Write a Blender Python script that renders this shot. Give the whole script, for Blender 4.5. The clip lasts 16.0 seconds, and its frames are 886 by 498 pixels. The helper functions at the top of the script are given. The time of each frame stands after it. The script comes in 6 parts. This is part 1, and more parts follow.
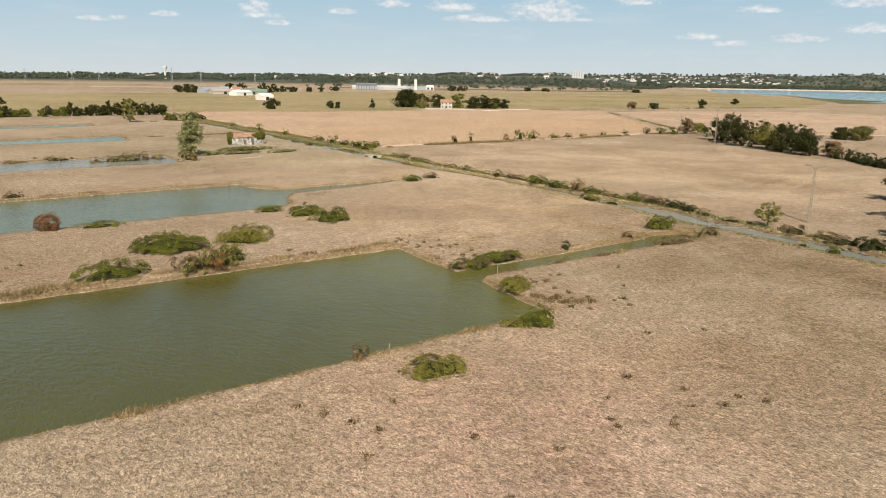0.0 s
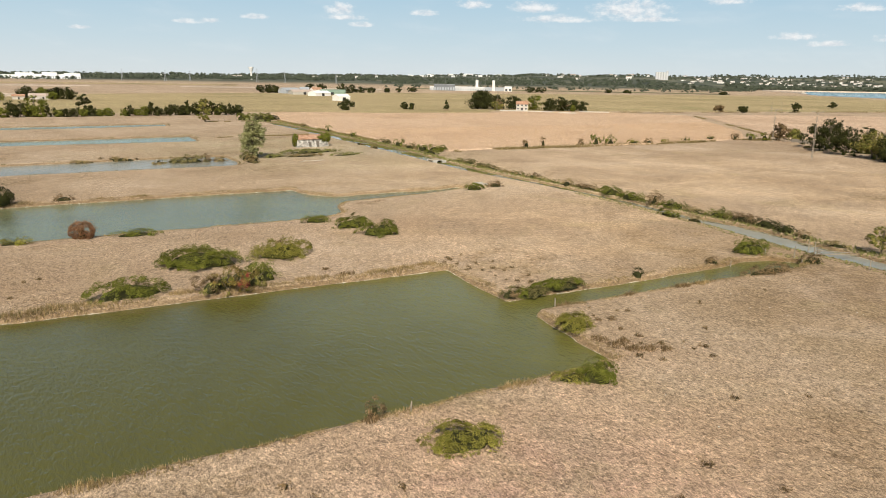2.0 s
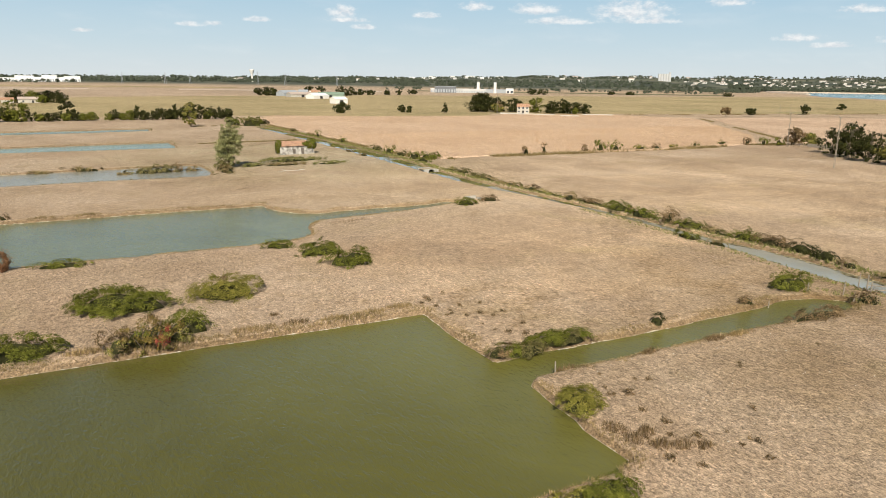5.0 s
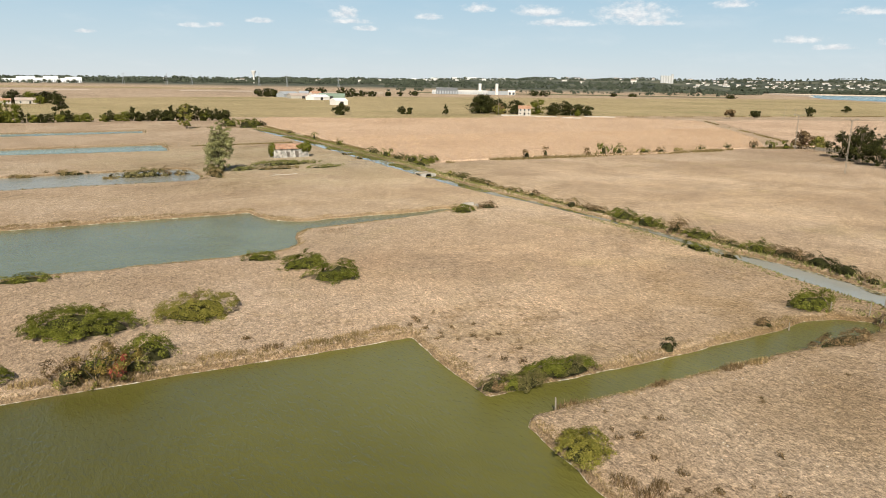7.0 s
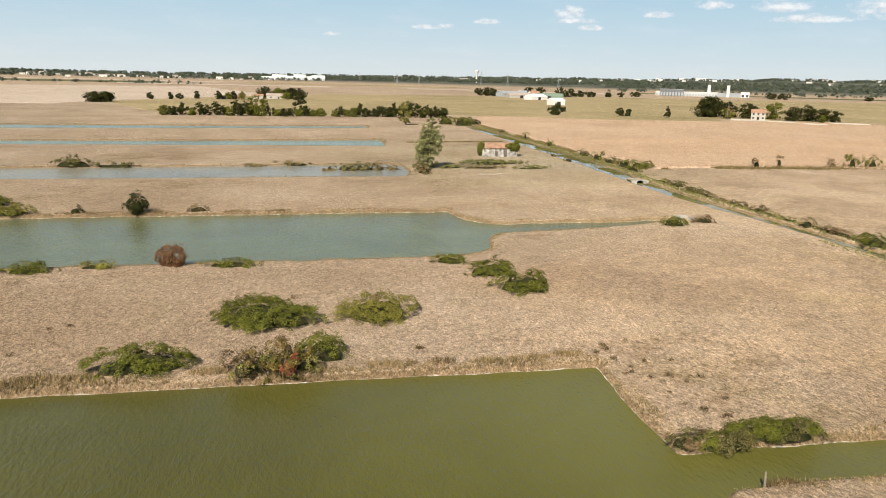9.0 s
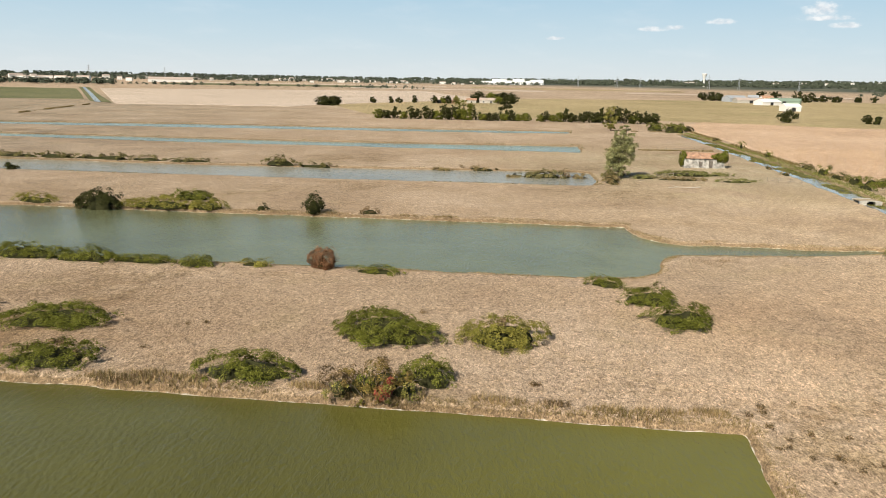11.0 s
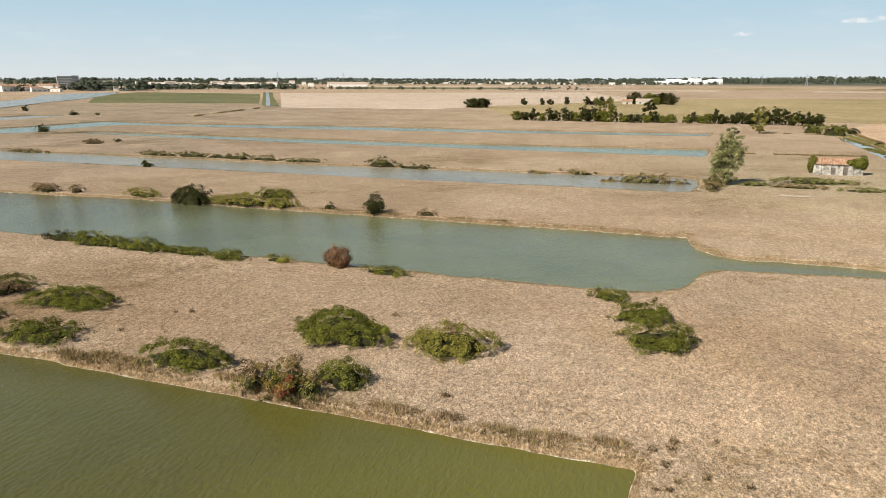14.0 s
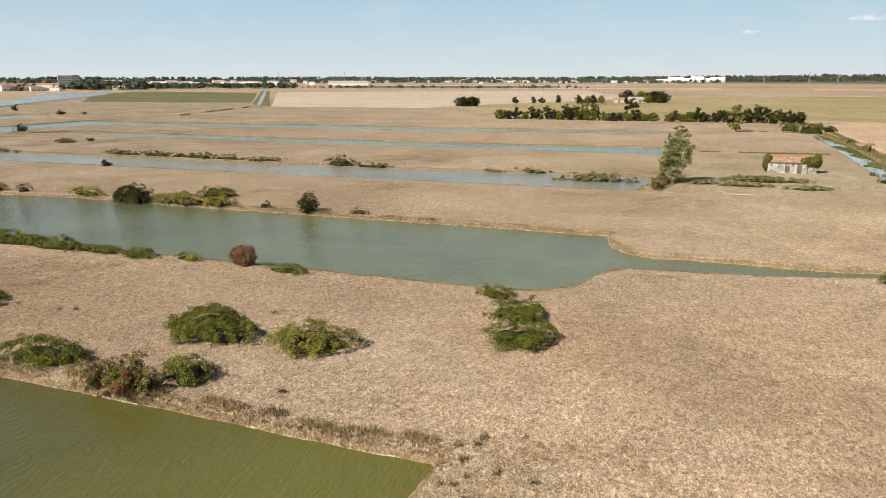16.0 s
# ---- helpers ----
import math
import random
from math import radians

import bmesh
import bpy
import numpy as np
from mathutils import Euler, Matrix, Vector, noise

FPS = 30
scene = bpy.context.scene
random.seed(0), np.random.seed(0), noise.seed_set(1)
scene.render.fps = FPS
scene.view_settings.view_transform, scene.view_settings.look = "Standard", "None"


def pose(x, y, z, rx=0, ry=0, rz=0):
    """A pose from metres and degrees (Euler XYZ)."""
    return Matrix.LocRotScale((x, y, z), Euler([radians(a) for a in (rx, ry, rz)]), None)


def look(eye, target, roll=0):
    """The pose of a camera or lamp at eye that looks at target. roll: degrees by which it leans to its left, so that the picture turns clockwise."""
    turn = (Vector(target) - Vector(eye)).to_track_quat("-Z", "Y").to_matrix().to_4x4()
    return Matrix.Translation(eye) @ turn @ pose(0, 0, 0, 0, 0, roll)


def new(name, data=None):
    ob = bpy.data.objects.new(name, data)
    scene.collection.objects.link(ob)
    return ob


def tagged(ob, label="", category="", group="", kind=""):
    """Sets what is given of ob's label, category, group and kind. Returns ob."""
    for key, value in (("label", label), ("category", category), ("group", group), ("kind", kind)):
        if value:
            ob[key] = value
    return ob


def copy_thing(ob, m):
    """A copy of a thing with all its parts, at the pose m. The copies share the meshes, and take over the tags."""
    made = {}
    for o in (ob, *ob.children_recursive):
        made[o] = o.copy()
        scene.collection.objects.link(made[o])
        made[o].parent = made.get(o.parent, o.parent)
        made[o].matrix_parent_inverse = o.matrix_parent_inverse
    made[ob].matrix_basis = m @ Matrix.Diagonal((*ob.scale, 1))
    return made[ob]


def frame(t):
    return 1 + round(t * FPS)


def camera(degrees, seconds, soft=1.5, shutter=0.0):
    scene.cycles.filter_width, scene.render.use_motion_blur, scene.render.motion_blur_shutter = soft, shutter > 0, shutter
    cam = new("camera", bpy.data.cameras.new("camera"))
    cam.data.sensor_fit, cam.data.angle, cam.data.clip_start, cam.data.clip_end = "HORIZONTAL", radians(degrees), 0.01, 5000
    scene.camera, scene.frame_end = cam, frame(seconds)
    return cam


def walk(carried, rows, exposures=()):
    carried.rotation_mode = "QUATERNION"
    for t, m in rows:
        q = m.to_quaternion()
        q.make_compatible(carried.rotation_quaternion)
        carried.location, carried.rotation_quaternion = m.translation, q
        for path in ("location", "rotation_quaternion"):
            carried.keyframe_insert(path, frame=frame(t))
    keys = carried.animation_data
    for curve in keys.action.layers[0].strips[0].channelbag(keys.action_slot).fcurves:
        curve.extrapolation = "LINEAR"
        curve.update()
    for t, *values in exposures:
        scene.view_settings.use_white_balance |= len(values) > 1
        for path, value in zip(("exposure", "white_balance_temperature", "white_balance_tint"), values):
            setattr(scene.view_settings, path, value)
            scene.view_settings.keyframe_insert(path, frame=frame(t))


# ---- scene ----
cam = camera(64.2, 16.0, 0.8)
METRES, EYE, TILT, LEAN, TURN = 80.28, 22.0, 0.0, 0.0, -35.1
ROWS = [
    (0.0, 0.0, 0.0, 0.0, 0.19, -13.45, -0.78),
    (0.5, 0.0094, 0.0339, 0.0005, 2.99, -13.47, -0.92),
    (1.0, 0.0189, 0.0681, 0.0009, 5.68, -13.49, -0.99),
    (1.5, 0.0259, 0.1022, 0.0012, 6.42, -13.47, -0.97),
    (2.0, 0.0308, 0.136, 0.0015, 6.45, -13.46, -0.93),
    (2.5, 0.0347, 0.1702, 0.0014, 6.47, -13.44, -0.9),
    (3.0, 0.0373, 0.2046, 0.0019, 6.5, -13.44, -0.87),
    (3.5, 0.0389, 0.2394, 0.0023, 6.53, -13.42, -0.83),
    (4.0, 0.0399, 0.2742, 0.0025, 6.57, -13.39, -0.82),
    (4.5, 0.0406, 0.3084, 0.0025, 6.6, -13.35, -0.79),
    (7.0, 0.0455, 0.4177, 0.0023, 6.79, -13.19, -0.9),
    (7.5, 0.0464, 0.4333, 0.0016, 6.84, -13.22, -0.86),
    (8.0, 0.0471, 0.4497, 0.0011, 6.87, -13.24, -0.82),
    (8.1, 0.0469, 0.4537, 0.001, 6.92, -13.25, -0.84),
    (8.2, 0.0463, 0.4578, 0.0009, 8.85, -13.3, -0.93),
    (8.3, 0.0454, 0.462, 0.0007, 12.5, -13.38, -1.1),
    (8.4, 0.0445, 0.4664, 0.0005, 16.05, -13.45, -1.26),
    (8.5, 0.0437, 0.4708, 0.0003, 18.82, -13.49, -1.39),
    (9.0, 0.0487, 0.4941, 0.0001, 24.08, -13.53, -1.37),
    (9.5, 0.0512, 0.5179, 0.0006, 27.98, -13.54, -1.29),
    (10.0, 0.0579, 0.5444, 0.001, 32.7, -13.56, -1.23),
    (12.5, 0.1479, 0.6901, 0.0037, 50.28, -13.43, -0.71),
    (13.0, 0.1746, 0.719, 0.0043, 51.85, -13.44, -0.51),
    (13.5, 0.2014, 0.7472, 0.0046, 53.12, -13.49, -0.35),
    (14.0, 0.2293, 0.7776, 0.0046, 54.88, -13.55, -0.16),
    (14.5, 0.2561, 0.8084, 0.0046, 55.04, -13.62, 0.05),
    (15.0, 0.2808, 0.8398, 0.0048, 55.07, -13.7, 0.17),
    (15.5, 0.3039, 0.8717, 0.0053, 55.13, -13.76, 0.27),
    (16.0, 0.3235, 0.9001, 0.0058, 55.29, -13.66, -0.03),
]
EXPOSURES = [(0, 0.22), (2, 0.32), (7, 0.33), (8.5, 0.34), (9.5, 0.40), (12.5, 0.38), (16, 0.33)]
walk(cam, [(t, pose(0, 0, EYE, TILT, LEAN, TURN) @ pose(METRES * x, METRES * y, METRES * z, 90 + pitch, roll, yaw)) for t, x, y, z, yaw, pitch, roll in ROWS], EXPOSURES)

# ---- light ----
SUN_DIR = Vector((-0.50, -0.86, 0.86)).normalized()
SUN_EL = math.asin(SUN_DIR.z)
SUN_AZ = math.atan2(SUN_DIR.x, SUN_DIR.y)


def make_world():
    w = bpy.data.worlds.new("sky")
    scene.world = w
    w.use_nodes = True
    nt = w.node_tree
    nt.nodes.clear()
    N = nt.nodes.new
    L = nt.links.new
    out, bg = N("ShaderNodeOutputWorld"), N("ShaderNodeBackground")
    sky = N("ShaderNodeTexSky")
    sky.sky_type = "NISHITA"
    sky.sun_disc = False
    sky.sun_elevation, sky.sun_rotation = SUN_EL, SUN_AZ
    sky.altitude, sky.air_density, sky.dust_density, sky.ozone_density = 0, 1.0, 1.2, 1.0
    bg.inputs["Strength"].default_value = SKY_STRENGTH

    def maths(op, a, b=None, c=None):
        n = N("ShaderNodeMath")
        n.operation = op
        for i, v in enumerate((a, b, c)):
            if v is None:
                continue
            if isinstance(v, (int, float)):
                n.inputs[i].default_value = v
            else:
                L(v, n.inputs[i])
        return n.outputs[0]

    tc, sep = N("ShaderNodeTexCoord"), N("ShaderNodeSeparateXYZ")
    L(tc.outputs["Generated"], sep.inputs[0])
    X, Y, Z = sep.outputs
    az = maths("MULTIPLY", maths("ARCTAN2", X, Y), 57.2958)
    el = maths("MULTIPLY", maths("ARCSINE", Z), 57.2958)
    comb = N("ShaderNodeCombineXYZ")
    L(az, comb.inputs[0]), L(maths("MULTIPLY", el, 1.7), comb.inputs[1])
    fine = N("ShaderNodeTexNoise")
    fine.inputs["Scale"].default_value, fine.inputs["Detail"].default_value = 1.25, 6
    fine.inputs["Roughness"].default_value = 0.62
    L(comb.outputs[0], fine.inputs["Vector"])
    n1 = maths("SUBTRACT", fine.outputs["Fac"], 0.5)
    total = None
    # fair-weather clouds: azimuth, elevation, half width, half height
    for a, e, wd, ht in CLOUDS:
        dx = maths("DIVIDE", maths("SUBTRACT", az, a), wd)
        dy = maths("SUBTRACT", el, e)
        # flat base, domed top
        up = maths("DIVIDE", maths("MAXIMUM", dy, 0), ht)
        down = maths("DIVIDE", maths("MINIMUM", dy, 0), ht * 0.55)
        r2 = maths("ADD", maths("MULTIPLY", dx, dx), maths("ADD", maths("MULTIPLY", up, up), maths("MULTIPLY", down, down)))
        g = maths("SUBTRACT", 1.0, r2)
        total = g if total is None else maths("MAXIMUM", total, g)
    # the same billows a little higher: what stands above them is sunlit
    raised = N("ShaderNodeCombineXYZ")
    L(maths("ADD", az, 0.12), raised.inputs[0]), L(maths("MULTIPLY_ADD", el, 1.7, 0.42), raised.inputs[1])
    over = N("ShaderNodeTexNoise")
    over.inputs["Scale"].default_value, over.inputs["Detail"].default_value = 1.25, 4
    L(raised.outputs[0], over.inputs["Vector"])
    lit = N("ShaderNodeMapRange")
    L(maths("SUBTRACT", fine.outputs["Fac"], over.outputs["Fac"]), lit.inputs["Value"])
    lit.inputs["From Min"].default_value, lit.inputs["From Max"].default_value = -0.2, 0.12
    body = maths("MULTIPLY_ADD", n1, 3.0, total)
    n = N("ShaderNodeMapRange")
    n.interpolation_type = "SMOOTHSTEP"
    L(body, n.inputs["Value"])
    n.inputs["From Min"].default_value, n.inputs["From Max"].default_value = -0.15, 1.5
    n.inputs["To Max"].default_value = 0.8
    # thin haze streaks
    comb2 = N("ShaderNodeCombineXYZ")
    L(maths("MULTIPLY", az, 0.25), comb2.inputs[0]), L(el, comb2.inputs[1])
    thin = N("ShaderNodeTexNoise")
    thin.inputs["Scale"].default_value, thin.inputs["Detail"].default_value = 0.7, 5
    L(comb2.outputs[0], thin.inputs["Vector"])
    veil = N("ShaderNodeMapRange")
    L(thin.outputs["Fac"], veil.inputs["Value"])
    veil.inputs["From Min"].default_value, veil.inputs["From Max"].default_value = 0.5, 0.8
    veil.inputs["To Max"].default_value = 0.13
    cover = maths("MAXIMUM", n.outputs[0], veil.outputs[0])
    # summer haze: whitish at the horizon, blue above
    air = N("ShaderNodeValToRGB")
    for i, (at, col) in enumerate(HAZE):
        if i > 1:
            air.color_ramp.elements.new(at)
        air.color_ramp.elements[i].position, air.color_ramp.elements[i].color = at, col
    L(maths("DIVIDE", el, 90.0), air.inputs[0])
    lift = N("ShaderNodeVectorMath")
    lift.operation = "SCALE"
    L(air.outputs[0], lift.inputs[0])
    lift.inputs["Scale"].default_value = 10.0
    pale = N("ShaderNodeMix")
    pale.data_type = "RGBA"
    pale.inputs[0].default_value = 0.92
    L(sky.outputs[0], pale.inputs[6])
    L(lift.outputs[0], pale.inputs[7])
    mix = N("ShaderNodeMix")
    mix.data_type = "RGBA"
    L(cover, mix.inputs[0]), L(pale.outputs[2], mix.inputs[6])
    shaded = N("ShaderNodeMix")
    shaded.data_type = "RGBA"
    L(lit.outputs[0], shaded.inputs[0])
    shaded.inputs[6].default_value, shaded.inputs[7].default_value = CLOUD_BASE, CLOUD_WHITE
    L(shaded.outputs[2], mix.inputs[7])
    L(mix.outputs[2], bg.inputs["Color"]), L(bg.outputs[0], out.inputs[0])


SKY_STRENGTH = 0.075
HAZE = [(0.0, (0.78, 0.84, 0.86, 1)), (0.03, (0.62, 0.76, 0.84, 1)), (0.075, (0.44, 0.65, 0.80, 1)), (0.2, (0.25, 0.41, 0.55, 1)), (0.33, (0.11, 0.185, 0.28, 1)), (0.5, (0.012, 0.025, 0.06, 1))]
CLOUD_WHITE = (10.6, 10.4, 10.2, 1)
CLOUD_BASE = (8.4, 8.3, 8.5, 1)
CLOUDS = [
    (9.6, 3.85, 1.2, 0.3), (11.0, 3.95, 0.9, 0.25), (14.3, 4.35, 1.2, 0.3), (20.6, 5.0, 1.3, 0.75), (21.0, 4.5, 2.0, 0.3), (22.2, 4.0, 1.2, 0.3),
    (27.1, 4.95, 1.2, 0.35), (31.0, 5.6, 1.5, 0.5), (35.6, 5.4, 2.2, 0.6), (37.3, 4.6, 3.0, 0.45), (42.7, 5.2, 3.3, 1.2), (43.8, 4.6, 2.8, 0.35),
    (49.6, 5.8, 1.8, 0.45), (54.2, 3.3, 1.8, 0.4), (56.2, 2.8, 1.6, 0.3), (58.0, 5.1, 1.6, 0.45), (60.6, 3.1, 2.0, 0.4), (64.6, 5.4, 2.6, 0.6), (65.0, 3.7, 1.9, 0.5), (2.4, 3.15, 0.8, 0.2),
]
make_world()
sun = new("sun", bpy.data.lights.new("sun", "SUN"))
sun.data.energy, sun.data.angle, sun.data.color = 5.0, radians(0.53), (1.0, 0.925, 0.80)
sun.matrix_world = look(SUN_DIR * 100, (0, 0, 0))

# ---- small tools ----
rng = np.random.default_rng(11)


class Build:
    """Collects vertices and faces for one mesh."""

    def __init__(self):
        self.v, self.f = [], []

    def add(self, v, f):
        k = len(self.v)
        self.v.extend([tuple(p) for p in v])
        self.f.extend([tuple(i + k for i in face) for face in f])

    def box(self, x0, y0, z0, x1, y1, z1):
        v = [(x, y, z) for z in (z0, z1) for y in (y0, y1) for x in (x0, x1)]
        self.add(v, [(0, 2, 3, 1), (4, 5, 7, 6), (0, 1, 5, 4), (2, 6, 7, 3), (0, 4, 6, 2), (1, 3, 7, 5)])

    def tube(self, pts, radii, sides=6, cap=True):
        pts = [Vector(p) for p in pts]
        rings = []
        for i, p in enumerate(pts):
            d = (pts[min(i + 1, len(pts) - 1)] - pts[max(i - 1, 0)]).normalized()
            u = d.cross(Vector((0.31, 0.95, 0.05))).normalized() if abs(d.z) > 0.5 else d.cross(Vector((0, 0, 1))).normalized()
            w = d.cross(u)
            rings.append([p + float(radii[i]) * (math.cos(a) * u + math.sin(a) * w) for a in [2 * math.pi * k / sides for k in range(sides)]])
        v = [q for r in rings for q in r]
        f = [(i * sides + k, i * sides + (k + 1) % sides, (i + 1) * sides + (k + 1) % sides, (i + 1) * sides + k) for i in range(len(pts) - 1) for k in range(sides)]
        if cap:
            f.append(tuple(range(sides))[::-1])
            f.append(tuple((len(pts) - 1) * sides + k for k in range(sides)))
        self.add(v, f)

    def prism(self, outline, z0, z1):
        n = len(outline)
        v = [(x, y, z0) for x, y in outline] + [(x, y, z1) for x, y in outline]
        f = [tuple(range(n))[::-1], tuple(range(n, 2 * n))] + [(i, (i + 1) % n, n + (i + 1) % n, n + i) for i in range(n)]
        self.add(v, f)

    def mesh(self, name, smooth=False):
        m = bpy.data.meshes.new(name)
        m.from_pydata(self.v, [], self.f)
        m.validate()
        bm = bmesh.new()
        bm.from_mesh(m)
        bmesh.ops.recalc_face_normals(bm, faces=bm.faces)
        bm.to_mesh(m)
        bm.free()
        if smooth:
            m.shade_smooth()
        return m


def array_mesh(name, V, per):
    """A mesh of many loose faces of `per` corners each; V is (faces * per, 3)."""
    n = len(V)
    m = bpy.data.meshes.new(name)
    m.vertices.add(n)
    m.vertices.foreach_set("co", np.asarray(V, dtype=np.float32).ravel())
    m.loops.add(n)
    m.loops.foreach_set("vertex_index", np.arange(n, dtype=np.int32))
    m.polygons.add(n // per)
    m.polygons.foreach_set("loop_start", np.arange(0, n, per, dtype=np.int32))
    m.update(calc_edges=True)
    return m


def thing(name, x, y, z, label, category, group="", kind=""):
    ob = new(name)
    ob.empty_display_size = 0.3
    ob.location = (x, y, z)
    return tagged(ob, label, category, group, kind)


def part(name, mesh, material, parent, label=""):
    if isinstance(mesh, Build):
        mesh = mesh.mesh(name)
    mesh.materials.clear()
    mesh.materials.append(material)
    ob = new(name, mesh)
    ob.parent = parent
    return tagged(ob, label)


def solid(name, mesh, material, label, category, kind="", group=""):
    if isinstance(mesh, Build):
        mesh = mesh.mesh(name)
    mesh.materials.append(material)
    return tagged(new(name, mesh), label, category, group, kind)


def wave_noise(x, y, scale, seed, octaves=4):
    """Smooth noise in -1..1 over arrays, from turned sines."""
    r = np.random.default_rng(seed)
    total, amp, s = 0, 1.0, scale
    norm = 0
    for o in range(octaves):
        acc = 0
        for k in range(4):
            a, ph = r.uniform(0, 6.283), r.uniform(0, 6.283)
            fr = s * r.uniform(0.7, 1.4)
            acc = acc + np.sin((x * np.cos(a) + y * np.sin(a)) * fr + ph + 1.3 * np.sin((x * np.sin(a) - y * np.cos(a)) * fr * 0.6 + ph * 2))
        total = total + amp * acc / 2.2
        norm += amp
        amp *= 0.55
        s *= 2.1
    return np.clip(total / norm, -1, 1)


def polar(az, d):
    return d * math.sin(radians(az)), d * math.cos(radians(az))


# ---- materials ----
def mat(name, rough=0.9, spec=0.25):
    m = bpy.data.materials.new(name)
    m.use_nodes = True
    nt = m.node_tree
    b = nt.nodes["Principled BSDF"]
    b.inputs["Roughness"].default_value = rough
    b.inputs["Specular IOR Level"].default_value = spec
    return m, nt, b


def node(nt, kind, **kw):
    n = nt.nodes.new(kind)
    for k, v in kw.items():
        n.inputs[k].default_value = v
    return n


def where(nt, stretch=(1, 1, 1), turn=0.0):
    g = nt.nodes.new("ShaderNodeNewGeometry")
    mp = nt.nodes.new("ShaderNodeMapping")
    mp.inputs["Scale"].default_value = stretch
    mp.inputs["Rotation"].default_value = (0, 0, radians(turn))
    nt.links.new(g.outputs["Position"], mp.inputs["Vector"])
    return mp.outputs[0]


def noise_of(nt, vec, scale, detail=4, rough=0.55, distort=0.0):
    n = node(nt, "ShaderNodeTexNoise", Scale=scale, Detail=detail, Roughness=rough, Distortion=distort)
    nt.links.new(vec, n.inputs["Vector"])
    return n.outputs["Fac"]


def ramp(nt, fac, stops):
    r = nt.nodes.new("ShaderNodeValToRGB")
    e = r.color_ramp.elements
    while len(e) < len(stops):
        e.new(0.5)
    for i, (p, c) in enumerate(stops):
        e[i].position = p
        e[i].color = (*c, 1) if len(c) == 3 else c
    nt.links.new(fac, r.inputs[0])
    return r.outputs[0]


def grey(nt, fac, lo, hi):
    r = nt.nodes.new("ShaderNodeMapRange")
    r.inputs["From Min"].default_value, r.inputs["From Max"].default_value = lo, hi
    nt.links.new(fac, r.inputs["Value"])
    return r.outputs[0]


def blend(nt, fac, a, b, how="MIX"):
    m = nt.nodes.new("ShaderNodeMix")
    m.data_type, m.blend_type = "RGBA", how
    for s, v in ((0, fac), (6, a), (7, b)):
        if isinstance(v, (int, float)):
            m.inputs[s].default_value = v
        elif isinstance(v, tuple):
            m.inputs[s].default_value = (*v, 1)
        else:
            nt.links.new(v, m.inputs[s])
    return m.outputs[2]


def bump(nt, b, height, strength, distance):
    n = node(nt, "ShaderNodeBump", Strength=strength, Distance=distance)
    nt.links.new(height, n.inputs["Height"])
    nt.links.new(n.outputs[0], b.inputs["Normal"])


def soil_material(name, low, mid, high, green=None, fine=(0.58, 1.3), streak=0.0, turn=0.0, scale=1.0):
    """Dry vegetation seen from above: patches, mottling and straw streaks."""
    m, nt, b = mat(name, 0.95, 0.1)
    p = where(nt)
    big = noise_of(nt, p, 0.035 * scale, 5, 0.6, 0.6)
    c = ramp(nt, big, [(0.32, low), (0.5, mid), (0.68, high)])
    if green:
        g = noise_of(nt, p, 0.06 * scale, 4, 0.6, 1.0)
        c = blend(nt, grey(nt, g, 0.56, 0.75), c, green)
    mid_n = noise_of(nt, p, 0.55 * scale, 5, 0.65, 0.4)
    c = blend(nt, 1.0, c, ramp(nt, mid_n, [(0.32, (0.87,) * 3), (0.68, (1.1,) * 3)]), "MULTIPLY")
    q = where(nt, (1, 0.6, 1), 38 + turn)
    straw = noise_of(nt, q, 4.2 * scale, 4, 0.65, 1.0)
    c = blend(nt, 1.0, c, ramp(nt, straw, [(0.37, (fine[0],) * 3), (0.63, (fine[1],) * 3)]), "MULTIPLY")
    if streak:
        s = noise_of(nt, where(nt, (0.02, 1.0, 1), turn), 0.5, 3, 0.5)
        c = blend(nt, 1.0, c, ramp(nt, s, [(0.35, (1 - streak,) * 3), (0.65, (1 + streak,) * 3)]), "MULTIPLY")
    grain = noise_of(nt, where(nt, (1, 0.62, 1), turn - 25), 9.5 * scale, 3, 0.72, 0.5)
    c = blend(nt, 1.0, c, ramp(nt, grain, [(0.34, (0.55,) * 3), (0.5, (1.0,) * 3), (0.66, (1.38,) * 3)]), "MULTIPLY")
    nt.links.new(c, b.inputs["Base Color"])
    # coarse mottling whose dark flecks paint small tussock shadows into the colour
    coarse = noise_of(nt, where(nt, (1, 0.7, 1), turn + 70), 1.9 * scale, 5, 0.7, 0.6)
    c = blend(nt, 1.0, c, ramp(nt, coarse, [(0.32, (0.78,) * 3), (0.5, (1.02,) * 3), (0.68, (1.2,) * 3)]), "MULTIPLY")
    nt.links.new(c, b.inputs["Base Color"])
    tuss = nt.nodes.new("ShaderNodeMath")
    tuss.operation = "MULTIPLY_ADD"
    nt.links.new(mid_n, tuss.inputs[0])
    tuss.inputs[1].default_value = 1.6
    nt.links.new(straw, tuss.inputs[2])
    bump(nt, b, tuss.outputs[0], 0.8, 0.22)
    return m, nt, b, c


